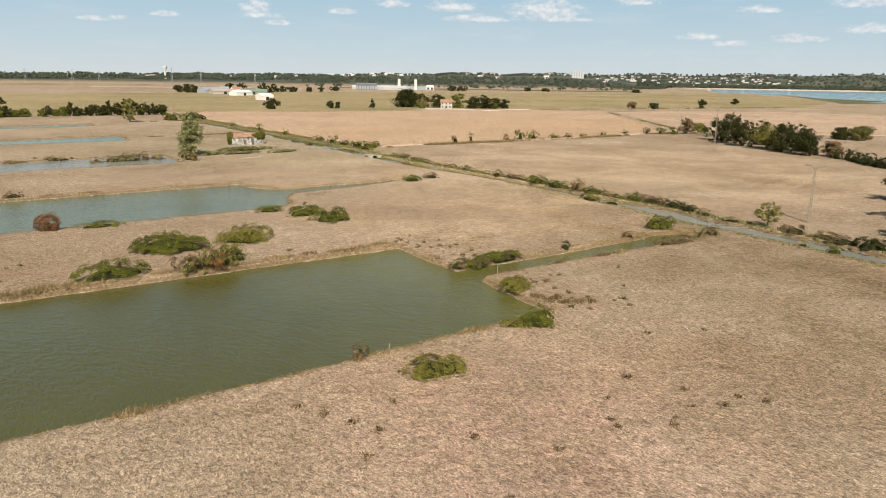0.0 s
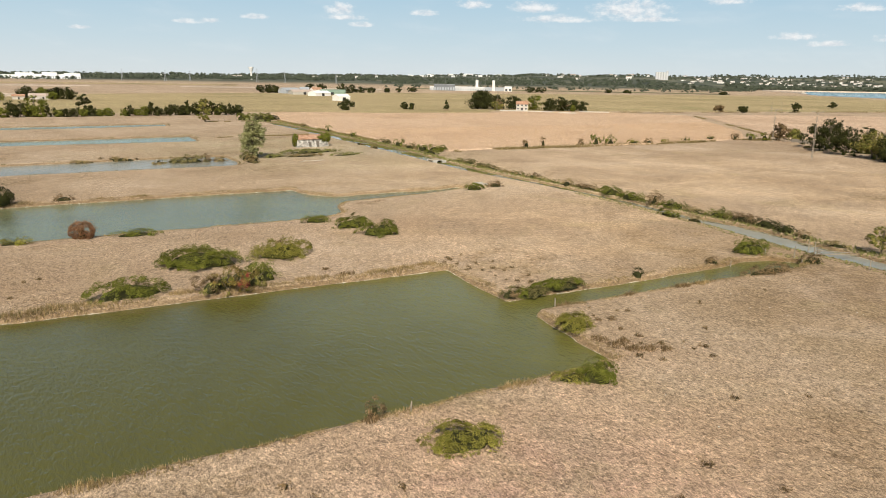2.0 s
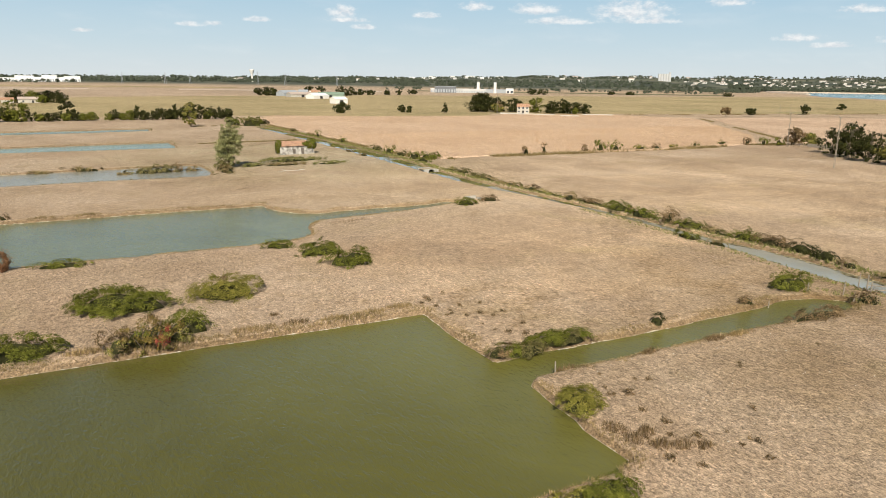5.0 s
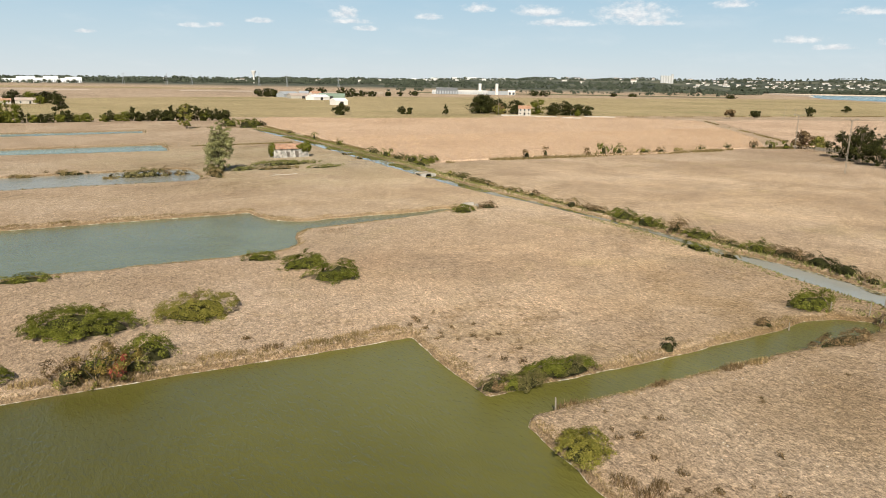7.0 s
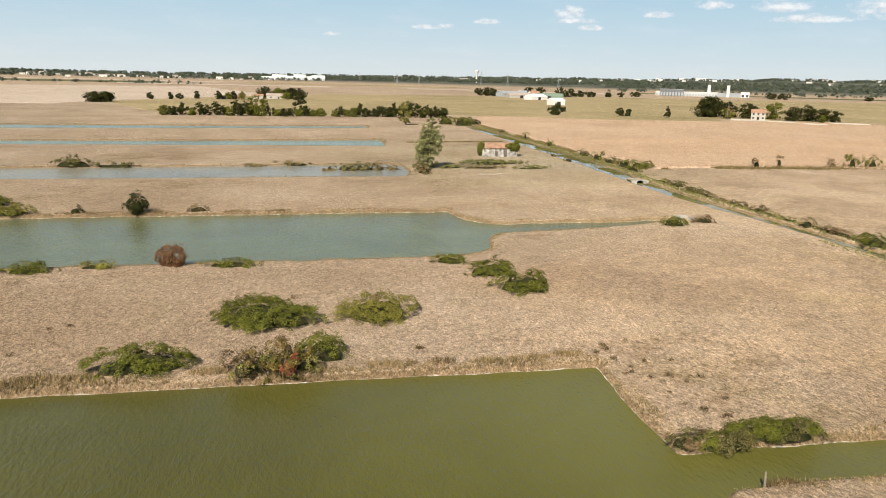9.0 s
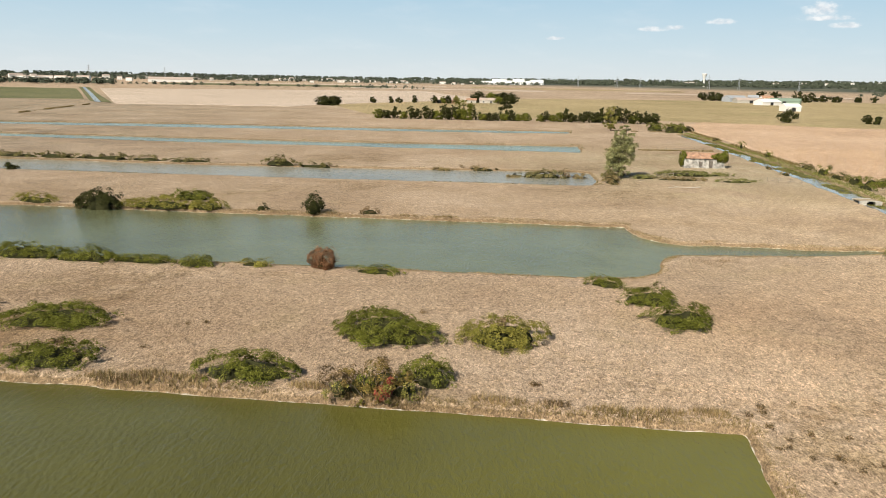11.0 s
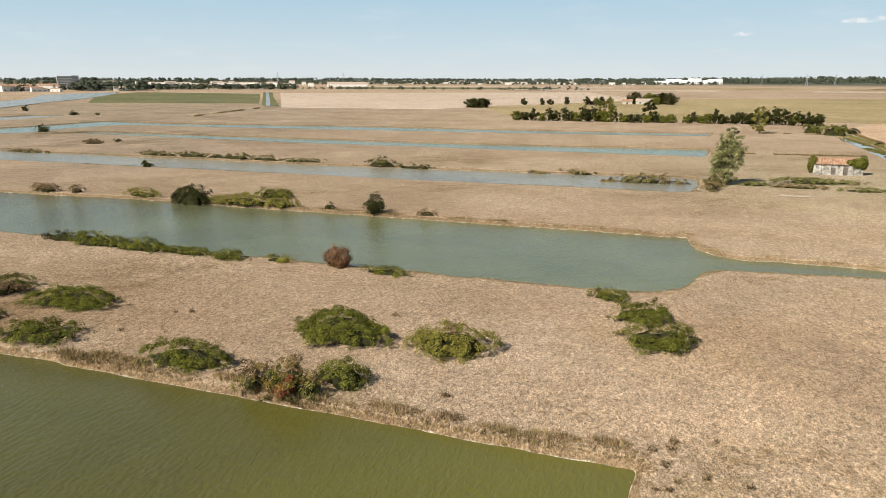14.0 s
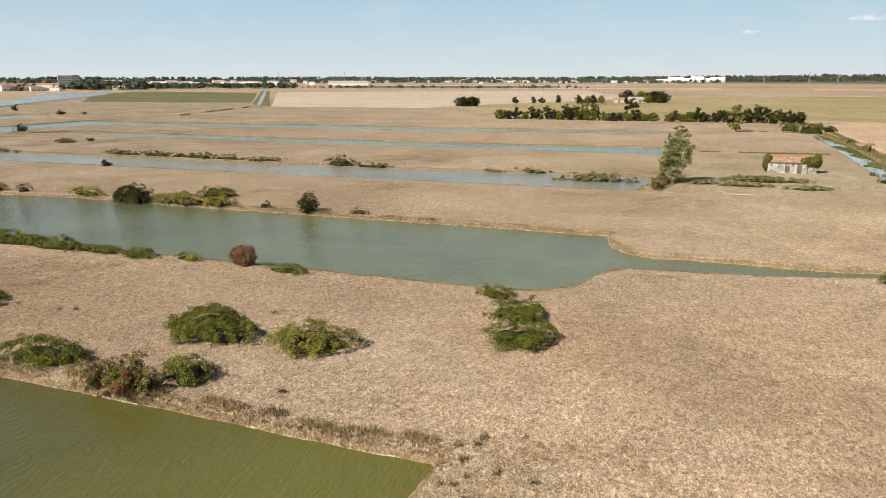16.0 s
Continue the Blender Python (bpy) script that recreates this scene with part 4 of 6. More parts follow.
bush(-83.0, 186.6, 1.8, 1.1, 1.5, M_DARKLEAF, "small dark bush leaning over the narrow pond", name="dark_bush", leaf=0.4)
bush(-149, 234, 4.2, 2.6, 1.0, M_BROWNLEAF, "flat brown thicket on the far meadow", leaf=0.3)
bush(-147, 243, 1.6, 0.9, 1.0, M_DARKLEAF, "small dark bush on the far meadow", leaf=0.5)
bush(-211, 268, 2.6, 1.7, 2.6, M_DARKLEAF, "dark bush beside the far pond", leaf=0.4)
bush(-388, 410, 2.3, 2, 4.6, M_DARKLEAF, "lone dark shrub on the far marsh", leaf=0.8)
bush(-315, 382, 2.8, 2, 2.2, M_DARKLEAF, "low dark scrub on the far marsh", leaf=0.8)
bush(-302, 388, 1.6, 1.2, 1.0, M_DARKLEAF, "low dark scrub on the far marsh", leaf=0.8)
for x, y, rx, ry, h, m in ((76, 215.5, 9, 3.0, 0.7, M_RANK), (71, 206, 7, 1.4, 0.5, M_REED), (83.5, 205, 5, 1.5, 0.6, M_RANK), (63, 207, 3, 2, 0.6, M_RANK)):
    bush(x, y, rx, ry, h, m, "rank green weeds in a shallow meadow hollow", name="weed_patch", leaf=0.26, dense=30, category="weeds")
# beside the stream
STREAM_LABEL = "scrubby bush on the stream bank"
for x, y, rx, ry, h, m in ((107.2, 89, 1.3, 2.6, 1.2, M_BRAMBLE), (107.6, 84.5, 1.4, 3.0, 1.3, M_BROWNLEAF), (107.3, 80, 1.2, 2.0, 1.2, M_DARKLEAF), (106.6, 76, 1.2, 1.7, 1.2, M_DARKLEAF), (105.5, 71.8, 0.8, 1.3, 0.7, M_BROWNLEAF), (104.6, 66, 0.7, 1.6, 0.5, M_REED),
                           (106.6, 103.5, 1.4, 1.5, 2.4, M_BROWNLEAF), (106.8, 99, 1.2, 2.4, 1.2, M_BRAMBLE), (107, 94.5, 1.0, 1.6, 0.8, M_REED), (107.0, 110, 1.3, 3.0, 1.2, M_BRAMBLE), (107.2, 116.5, 1.4, 3.2, 1.5, M_BRAMBLE), (107.0, 124, 1.0, 2.2, 1.0, M_BROWNLEAF), (106.6, 130, 1.0, 2.0, 1.0, M_REED),
                           (107.0, 143, 1.0, 2.4, 0.7, M_BROWNLEAF), (107, 152, 1.4, 4.0, 0.5, M_REED), (107.4, 165, 1.5, 5.0, 0.6, M_SCRUB), (108.4, 175, 1.6, 3.4, 0.8, M_SCRUB), (100.0, 93.5, 0.9, 2.4, 0.8, M_BRAMBLE), (100.2, 88, 0.7, 1.6, 0.6, M_REED),
                           (104.4, 55.5, 1.0, 2.2, 1.0, M_BROWNLEAF), (104.5, 51, 1.0, 2.0, 0.9, M_REED), (103.6, 47.5, 1.0, 1.8, 1.0, M_BROWNLEAF), (103.6, 44, 1.6, 2.2, 1.6, M_DARKLEAF), (97, 50, 0.6, 0.9, 0.6, M_REED), (96.4, 45.5, 0.7, 1.1, 0.7, M_BRAMBLE),
                           (111.6, 238, 1.4, 4, 1.4, M_SCRUB), (111.2, 226, 1.4, 2.2, 2.4, M_BRAMBLE), (111.4, 218, 1.4, 3, 1.3, M_SCRUB), (111.6, 209.5, 1.6, 2.2, 2.2, M_BRAMBLE), (115.2, 206.5, 4.0, 2.0, 1.8, M_BRAMBLE), (110.8, 202, 1.6, 3.0, 1.0, M_BRAMBLE),
                           (100.6, 235, 0.9, 1.8, 1.0, M_BROWNLEAF), (100.5, 222, 0.9, 2.0, 1.0, M_REED), (111, 268, 1.0, 1.8, 2.0, M_BRAMBLE), (111, 296, 1.2, 2.2, 2.6, M_BRAMBLE), (111, 330, 1.5, 3, 1.2, M_REED), (104, 373, 5, 3.5, 4.2, M_BRAMBLE), (97, 384, 4, 3, 3.6, M_BRAMBLE), (112, 384, 3, 2.4, 2.4, M_DARKLEAF)):
    bush(x, y, rx, ry, h, m, STREAM_LABEL, name="bank_bush", leaf=0.17 if y < 130 else 0.3, dense=30 if y < 130 else 24)
r = np.random.default_rng(17)
yy = 93.0
while yy < 181:
    xe = float(np.interp(yy, [91, 106, 122, 142, 160, 181], [105.2, 106.2, 106.4, 105.6, 105.6, 106.6]))
    bush(xe + r.uniform(0.7, 1.5), yy, r.uniform(0.5, 0.95), r.uniform(1.4, 3.4), r.uniform(0.25, 0.6), (M_SCRUB, M_REED, M_BRAMBLE_LIGHT, M_REED)[int(r.integers(0, 4))], STREAM_LABEL, name="bank_bush", leaf=0.26, dense=22)
    yy += r.uniform(3.4, 7.0)
# shrubs along the near edge of the crop
for x, y, rx, ry, h, m in ((149.5, 206, 1.5, 1.2, 3.0, M_BROWNLEAF), (157, 206.6, 1.3, 1.1, 3.8, M_BROWNLEAF), (173.5, 206, 2.0, 1.4, 2.6, M_BROWNLEAF), (180, 206, 2.2, 1.6, 4.2, M_BRAMBLE), (186.5, 205.6, 2.6, 1.6, 3.2, M_BRAMBLE), (197, 205, 2.2, 1.3, 2.0, M_BRAMBLE_LIGHT), (205, 205.5, 2.6, 1.3, 1.7, M_BROWNLEAF),
                           (214, 206.5, 2.0, 1.2, 1.4, M_BRAMBLE_LIGHT), (227, 208, 1.8, 1.2, 2.2, M_BRAMBLE), (243, 209.5, 1.5, 1.2, 1.6, M_BRAMBLE), (254, 206.5, 2.2, 1.5, 2.8, M_BROWNLEAF), (259.5, 203.5, 2.4, 1.6, 3.2, M_BRAMBLE), (265, 201, 2.4, 1.6, 3.4, M_BRAMBLE)):
    bush(x, y, rx, ry, h, m, "wayside shrub at the edge of the crop", name="hedge_shrub", leaf=0.45, dense=26)

# the many-coloured shrub on the pond bank
shrub = thing("hawthorn_shrub", 23.6, 81.8, spot(23.6, 81.8), "autumn-coloured hawthorn shrub with red and yellow leaves on the bank", "bush")
r = np.random.default_rng(5)
b = Build()
for k in range(30):
    a, q = r.uniform(0, 6.28), r.uniform(0.3, 2.9)
    b.tube([(q * 0.4 * math.cos(a), q * 0.3 * math.sin(a), -0.2), (q * math.cos(a), 0.55 * q * math.sin(a), 1.1), (1.3 * q * math.cos(a), 0.7 * q * math.sin(a), r.uniform(1.2, 2.3))], [0.05, 0.03, 0.01], 5, False)
part("bush_core", b, M_BARK, shrub, "bare grey twigs")
# closed lumps behind the leaves, inner shade put into their colour
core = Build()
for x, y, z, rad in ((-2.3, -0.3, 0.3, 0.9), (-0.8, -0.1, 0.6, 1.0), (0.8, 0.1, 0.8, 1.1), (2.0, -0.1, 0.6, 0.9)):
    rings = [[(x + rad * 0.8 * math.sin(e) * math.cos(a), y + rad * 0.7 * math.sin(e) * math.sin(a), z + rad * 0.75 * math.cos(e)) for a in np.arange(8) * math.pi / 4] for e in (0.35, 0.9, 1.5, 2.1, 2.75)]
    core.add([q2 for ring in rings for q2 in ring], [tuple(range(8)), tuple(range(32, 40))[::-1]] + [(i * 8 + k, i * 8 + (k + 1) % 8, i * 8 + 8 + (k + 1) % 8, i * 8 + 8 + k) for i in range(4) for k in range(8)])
part("shade_core", core, M_STEM_SHADE, shrub, "near-black core with the inner shade in its colour")
M_RED = leaf_material("crimson_leaf", (0.15, 0.03, 0.025), (0.22, 0.05, 0.035), (0.28, 0.1, 0.06))
M_HAW = leaf_material("hawthorn_leaf", (0.10, 0.075, 0.02), (0.16, 0.118, 0.034), (0.24, 0.165, 0.055))
for nm, m, lab, n, lobes in (("yellow_foliage", M_YELLOWLEAF, "yellowing leaves", 34, ((-2.6, -0.9, 0.6, 0.8), (-1.2, -1.2, 0.4, 0.8), (1.7, -0.8, 0.9, 0.9), (2.7, -0.3, 0.7, 0.8))), ("green_foliage", M_BRAMBLE, "dark green leaves", 16, ((0.5, 0.6, 1.3, 0.9), (-0.6, 0.2, 0.9, 0.8), (2.3, -0.5, 0.4, 0.7))),
                             ("red_foliage", M_RED, "crimson leaves", 14, ((1.4, -0.9, 1.2, 0.55), (0.9, -1.2, 0.7, 0.5))), ("withered_foliage", M_BROWNLEAF, "withered brown leaves", 44, ((-3.4, 0.4, 1.1, 0.6), (0.4, 1.1, 1.6, 0.7), (-1.8, 0.7, 1.0, 0.8), (-2.4, -0.6, 0.8, 0.8))),
                             ("olive_foliage", M_HAW, "dull olive-brown leaves", 95, ((0.9, 0.0, 1.3, 0.9), (-0.4, -0.2, 1.0, 0.9), (2.2, 0.2, 1.0, 0.8), (0.2, 0.7, 1.5, 0.8), (1.4, -0.9, 0.5, 0.8), (-2.0, 0.0, 0.9, 0.8), (-0.2, -1.1, 0.4, 0.8)))):
    C, Nn = [], []
    for x, y, z, rad in lobes:
        d = r.normal(0, 1, (max(2, n // len(lobes)), 3)) + np.array([0, 0, 0.25])
        d /= np.linalg.norm(d, axis=1)[:, None]
        C.append(np.array([x, y, z]) + d * rad * r.uniform(0.6, 1.05, (len(d), 1)))
        Nn.append(d)
    C, Nn = sprays(np.concatenate(C), np.concatenate(Nn), 0.12, r, 46, 2.8)
    C[:, 2] = np.maximum(C[:, 2], -0.3)
    part(nm, array_mesh(nm, leaf_quads(C, Nn, 0.12, r, 0.7), 4), m, shrub, lab)

# ---- trees ----
tree(57.2, 206.5, 13.2, 6.4, "tall grey-green poplar standing alone by the pond end", M_TREELEAF, 3, 0.07, 0.27, 17000, 22, lean=(0.5, 0.3), lump=0.72)
tree(74.5, 372, 12.6, 5.8, "slender green tree on the far meadow", M_YELLOWLEAF, 8, 0.06, 0.7, 1500, 11, lean=(0.6, 0))
tree(104.9, 60.2, 4.3, 3.9, "small round-crowned tree beside the stream", M_YELLOWLEAF, 5, 0.3, 0.19, 2600, 14, lump=0.7)
r = np.random.default_rng(21)
for x, y, h, w, m in ((245, 160, 13.0, 10, M_DARKLEAF), (254, 172, 9.5, 8, M_DARKLEAF), (239, 150, 10, 8, M_DARKLEAF), (250, 150, 9.5, 9, M_DARKLEAF), (235, 139, 9.5, 9, M_YELLOWLEAF), (230, 130, 10.5, 9, M_DARKLEAF), (238, 128, 9.5, 9, M_DARKLEAF), (228, 121, 9.0, 8, M_DARKLEAF), (242, 138, 9, 9, M_DARKLEAF), (259, 166, 10, 9, M_DARKLEAF),
                      (272.5, 199.5, 7.5, 7, M_BROWNLEAF), (279, 197.5, 5, 6, M_YELLOWLEAF), (231, 114, 5.2, 6, M_BROWNLEAF), (311, 143, 5.5, 7, M_SCRUB), (317, 145, 6, 8, M_SCRUB), (309, 150, 5.5, 8, M_DARKLEAF), (322, 150, 5, 7, M_SCRUB)):
    tree(x, y, h, w, "broad dark field-hedge tree" if m is M_DARKLEAF else "hedge tree with browning leaves", m, int(x * 3 + y), 0.03, 0.5, 2600, 12, group="hedge trees beside the crop")
for k in range(15):
    x, y = 226 - k * 1.9 + r.normal(0, 0.7), 109 - k * 2.6 + r.normal(0, 0.7)
    bush(x, y, 2.4, 2.0, 2.6 + r.uniform(-0.5, 0.6), M_DARKLEAF, "thick dark hedge shrub", name="hedge_shrub", leaf=0.5, dense=22, group="dark hedge")
for x, y, h, w in ((152, 60, 8, 7), (131, 49.5, 8.5, 6), (114.5, 41.0, 8.5, 6)):
    tree(x, y, h, w, "dark leafy tree near the stream", M_DARKLEAF, int(x), 0.08, 0.4, 2400, 12)

# hedge row behind the farthest pond
kinds = []
for i, (h, w, m) in enumerate(((6, 6, M_BRAMBLE), (5, 6.5, M_DARKLEAF), (7, 6, M_DARKLEAF), (4.6, 5, M_BRAMBLE), (8, 7, M_DARKLEAF))):
    kinds.append((tree(-46 + i * 4.6, 432 + 0.3 * i, h, w, "bushy green hedgerow tree", m, 40 + i, 0.02, 0.62, 1100, 9, name="hedge_tree", group="hedgerow behind the ponds")))
r = np.random.default_rng(9)
x = -24.0
while x < 109:
    if not 36.5 < x < 41:
        k = kinds[int(r.integers(0, 5))]
        s = r.uniform(0.72, 1.15) * (1.15 if x > 70 else 1.0)
        y = 433 + 0.06 * (x + 46) + r.normal(0, 1.2)
        copy_thing(k, Matrix.Translation((x, y, spot(x, y) - 0.1)) @ Matrix.Rotation(r.uniform(0, 6.28), 4, "Z") @ Matrix.Diagonal((s, s, s * r.uniform(0.85, 1.1), 1)))
    x += r.uniform(2.6, 4.6)
tree(1.0, 436, 11.5, 10, "taller leafy tree in the hedgerow", M_BRAMBLE, 61, 0.05, 1.0, 900, 9, name="hedge_tree")
tree(25, 441, 12, 7.5, "taller dark tree in the hedgerow", M_DARKLEAF, 62, 0.08, 1.0, 900, 9, name="hedge_tree")

# lone trees on the plain
for x, y, h, w, m, s in ((243, 497, 6.2, 5.5, M_DARKLEAF, 1), (247.5, 494, 5.6, 5, M_DARKLEAF, 2), (269, 479, 7.6, 4, M_DARKLEAF, 3), (194, 490, 8, 10.5, M_DARKLEAF, 4), (460, 391, 7.6, 8, M_BROWNLEAF, 5), (480, 385.5, 6.6, 7.5, M_DARKLEAF, 6), (561, 397, 9, 8.5, M_DARKLEAF, 7), (692, 450, 7, 7.5, M_DARKLEAF, 8),
                         (318, 506, 15, 21, M_DARKLEAF, 10), (310, 499, 13, 16, M_DARKLEAF, 11), (326, 498, 12, 14, M_DARKLEAF, 20), (336, 488, 11, 13, M_DARKLEAF, 21), (314, 479, 8, 9, M_YELLOWLEAF, 12), (320, 486, 9, 8, M_BROWNLEAF, 13), (349, 478, 12.5, 13, M_BRAMBLE, 15), (352, 462, 10, 12, M_DARKLEAF, 16), (361, 459, 11, 12, M_DARKLEAF, 17), (369, 456, 9, 10, M_DARKLEAF, 22), (376, 452, 8, 10, M_DARKLEAF, 18), (364, 448, 5, 5, M_BRAMBLE, 19),
                         (-122, 594, 7.5, 15, M_DARKLEAF, 30), (-115, 594, 7.5, 14, M_DARKLEAF, 36), (-98, 668, 6, 5.5, M_DARKLEAF, 31), (-83, 674, 6, 4.5, M_DARKLEAF, 32), (-76, 676, 5.5, 6, M_DARKLEAF, 33), (-64, 690, 7, 5.5, M_DARKLEAF, 34), (-46, 690, 8, 6, M_DARKLEAF, 35), (-38, 692, 7, 6, M_BRAMBLE, 37), (-33, 694, 8, 6, M_DARKLEAF, 38), (-26, 690, 8, 7, M_YELLOWLEAF, 44),
                         (-9, 735, 12, 15, M_DARKLEAF, 39), (4, 745, 10, 14, M_BRAMBLE, 40), (16, 738, 11, 16, M_DARKLEAF, 41), (12, 716, 8, 9, M_BRAMBLE, 42), (24, 722, 11, 13, M_DARKLEAF, 43)):
    tree(x, y, h, w, "lone tree on the open plain" if s < 10 else "leafy tree by a farmhouse", m, s + 70, 0.32 if 4 < s < 10 else 0.1 if s < 10 else 0.04, 0.95, int(750 * max(1.0, (w / 8.5) ** 2)), 9 if w < 12 else 14)
for az, d, h, w in ((14.9, 1085, 12, 17), (15.5, 1080, 13, 18), (16.0, 1075, 10, 14), (21.0, 1130, 15, 19), (21.7, 1120, 14, 16), (22.4, 1180, 10, 16), (23.2, 1200, 9, 14), (18.5, 1260, 13, 16), (19.4, 1300, 13, 18), (24.4, 1240, 8, 10), (25.4, 1260, 9, 10), (26.4, 1330, 9, 16), (35.6, 1500, 11, 20), (36.4, 1490, 12, 22), (49.9, 1700, 8, 22), (43, 1650, 8, 18), (41.6, 1640, 8, 14)):
    x, y = polar(az, d)
    tree(x, y, h, w, "dark tree near the far farm buildings", M_DARKLEAF, int(az * 10), 0.02, 2.2, 420, 8, group="far farm trees")

# ---- far woods and grass ----
def woods(name, label, az0, az1, d0, d1, n, h0, h1, seed, wide=1.0, material=None):
    """A wood on the skyline: crowns of many leaf masses, joined."""
    r = np.random.default_rng(seed)
    az, d = r.uniform(az0, az1, n), r.uniform(d0, d1, n)
    keep = wave_noise(az * 6, d * 0.01, 1.0, seed, 3) > -0.45
    az, d = np.radians(az[keep]), d[keep]
    n = len(az)
    x, y = d * np.sin(az), d * np.cos(az)
    z = land(x, y)
    h = r.uniform(h0, h1, n)
    per = 20
    u = r.normal(0, 1, (n, per, 3))
    u /= np.linalg.norm(u, axis=2)[:, :, None]
    u[:, :, 2] = np.abs(u[:, :, 2]) * 1.15 - 0.15
    rad = (h * r.uniform(0.5, 0.8, n) * wide)[:, None, None]
    C = np.stack([x, y, z], -1)[:, None, :] + u * rad * r.uniform(0.55, 1.0, (n, per, 1)) * np.array([1, 1, 0]) + u * np.array([0, 0, 1]) * (h * 0.62)[:, None, None] + np.array([0, 0, 1]) * (h * 0.33)[:, None, None]
    size = np.repeat(h * (0.42 if d1 < 1800 else 0.5), per)
    V = leaf_quads(C.reshape(-1, 3), u.reshape(-1, 3) * 2.2 + np.array([-0.3, -0.6, 0.9]), 1.0, r, 0.85).reshape(-1, 4, 3)
    c = C.reshape(-1, 1, 3)
    V = c + (V - c) * size[:, None, None]
    return solid(name, array_mesh(name, V.reshape(-1, 3), 4), material or M_WOODS, label, "woodland", "stuff")


woods("far_woods", "dark band of woodland along the plain's far edge", -6, 27, 2900, 3500, 1500, 8, 16, 1)
woods("far_woods", "dark woodland and hedges beyond the works", 24, 50, 1950, 2250, 110, 5, 10, 2)
woods("far_woods", "dark woodland rising behind the works", 24, 52, 2500, 3300, 1100, 7, 13, 3)
woods("far_woods", "dark woodland behind the reservoir", 50, 71, 3350, 3600, 1100, 9, 16, 13)
woods("far_woods", "wooded rising ground on the skyline", 14, 71, 3700, 4450, 1900, 7, 13, 4)
woods("far_woods", "woodland behind the canal", -44.5, -29, 1480, 1640, 330, 8, 13, 5)
woods("far_woods", "trees along the river town", -53, -38, 1350, 1500, 40, 7, 13, 6)
woods("far_woods", "woodland on the low far skyline", -56, 2, 2500, 3300, 1100, 7, 13, 7)
woods("far_woods", "distant low skyline of trees", -60, 22, 3700, 4500, 1400, 9, 17, 8)
woods("far_woods", "thick trees above the river bank", -44.3, -39.5, 1400, 1500, 110, 11, 18, 9)
woods("far_scrub", "line of scrub at the far end of the bare field", -33, -6, 1500, 1560, 90, 4, 9, 10)
woods("far_scrub", "reedy scrub along the river bank", -53, -48.5, 880, 930, 36, 3, 7, 11, 1.4)

r = np.random.default_rng(31)


def scattered(n, x0, x1, y0, y1, seed, lo, hi=1e9):
    q = np.random.default_rng(seed)
    px, py = q.uniform(x0, x1, n), q.uniform(y0, y1, n)
    z, d = ground_height(px[None, :], py[None, :])
    k = (d[0] > lo) & (d[0] < hi)
    return px[k], py[k], z[0][k], d[0][k]


px, py, pz, d = scattered(110000, 2, 112, 6, 112, 1, 0.5)
patch = wave_noise(px, py, 0.5, 12, 3)
k = patch > -0.35
px, py, pz = px[k], py[k], pz[k]
stems("dry_grass_tufts", px, py, pz, np.random.default_rng(2).uniform(0.06, 0.2, len(px)), 0.019, M_STRAW, "bleached tufts of dry meadow grass", "grass", 2, 1.5, 3)
px, py, pz, d = scattered(40000, -34, 112, 84, 160, 3, 0.5)
stems("dry_grass_tufts", px, py, pz, np.random.default_rng(4).uniform(0.06, 0.18, len(px)), 0.034, M_STRAW, "bleached tufts of dry meadow grass", "grass", 5, 1.4, 3)
for n, x0, x1, y0, y1, sd in ((40000, 108, 270, 50, 205, 71), (24000, -70, 100, 150, 200, 72), (26000, -70, 100, 218, 300, 73)):
    px, py, pz, d = scattered(n, x0, x1, y0, y1, sd, 0.5)
    stems("dry_grass_tufts", px, py, pz, np.random.default_rng(sd).uniform(0.08, 0.22, len(px)), 0.055, M_STRAW, "bleached tufts of dry meadow grass", "grass", sd, 1.4, 2)
# tall fringe along the banks
def fringe(x, y):
    """How rank the bank grass grows: tall on the meadow tongue, cropped elsewhere."""
    rank = np.where(y > 145, 0.85, np.where(y > 100, 0.42, np.where((y < 60) | (x > 46.5), 0.5, 1.0)))
    return rank * np.clip(0.75 + 0.75 * wave_noise(x, y, 0.55, 33, 3), 0.2, 1.5)


px, py, pz, d = scattered(210000, -40, 95, 44, 152, 5, 0.2, 1.3)
k = (wave_noise(px, py, 0.35, 14, 3) > -0.8)
px, py, pz = px[k], py[k], pz[k]
stems("bank_grass", px, py, pz, fringe(px, py) * np.random.default_rng(6).uniform(0.2, 0.6, len(px)), 0.022, M_REED, "tall brown-green grass fringing the pond banks", "grass", 7, 0.55, 4)
px, py, pz, d = scattered(150000, -40, 95, 44, 152, 8, 0.3, 1.8)
k = (wave_noise(px, py, 0.3, 15, 3) > -0.15)
px, py, pz = px[k], py[k], pz[k]
stems("bank_grass", px, py, pz, fringe(px, py) * np.random.default_rng(9).uniform(0.2, 0.5, len(px)), 0.028, M_STRAW, "pale dry grass along the pond banks", "grass", 10, 0.4, 3)
px, py, pz, d = scattered(90000, -230, 60, 180, 375, 11, 0.3, 1.6)
k = (wave_noise(px, py, 0.12, 16, 3) > -0.1)
px, py, pz = px[k], py[k], pz[k]
stems("bank_grass", px, py, pz, np.random.default_rng(12).uniform(0.16, 0.38, len(px)), 0.13, M_SCRUB, "brown rushes along the far pond banks", "grass", 13, 0.4, 2)
px, py, pz, d = scattered(60000, 92, 114, 30, 372, 14, 0.05, 2.4)
k = (py < 120) | (px > 104)
px, py, pz = px[k], py[k], pz[k]
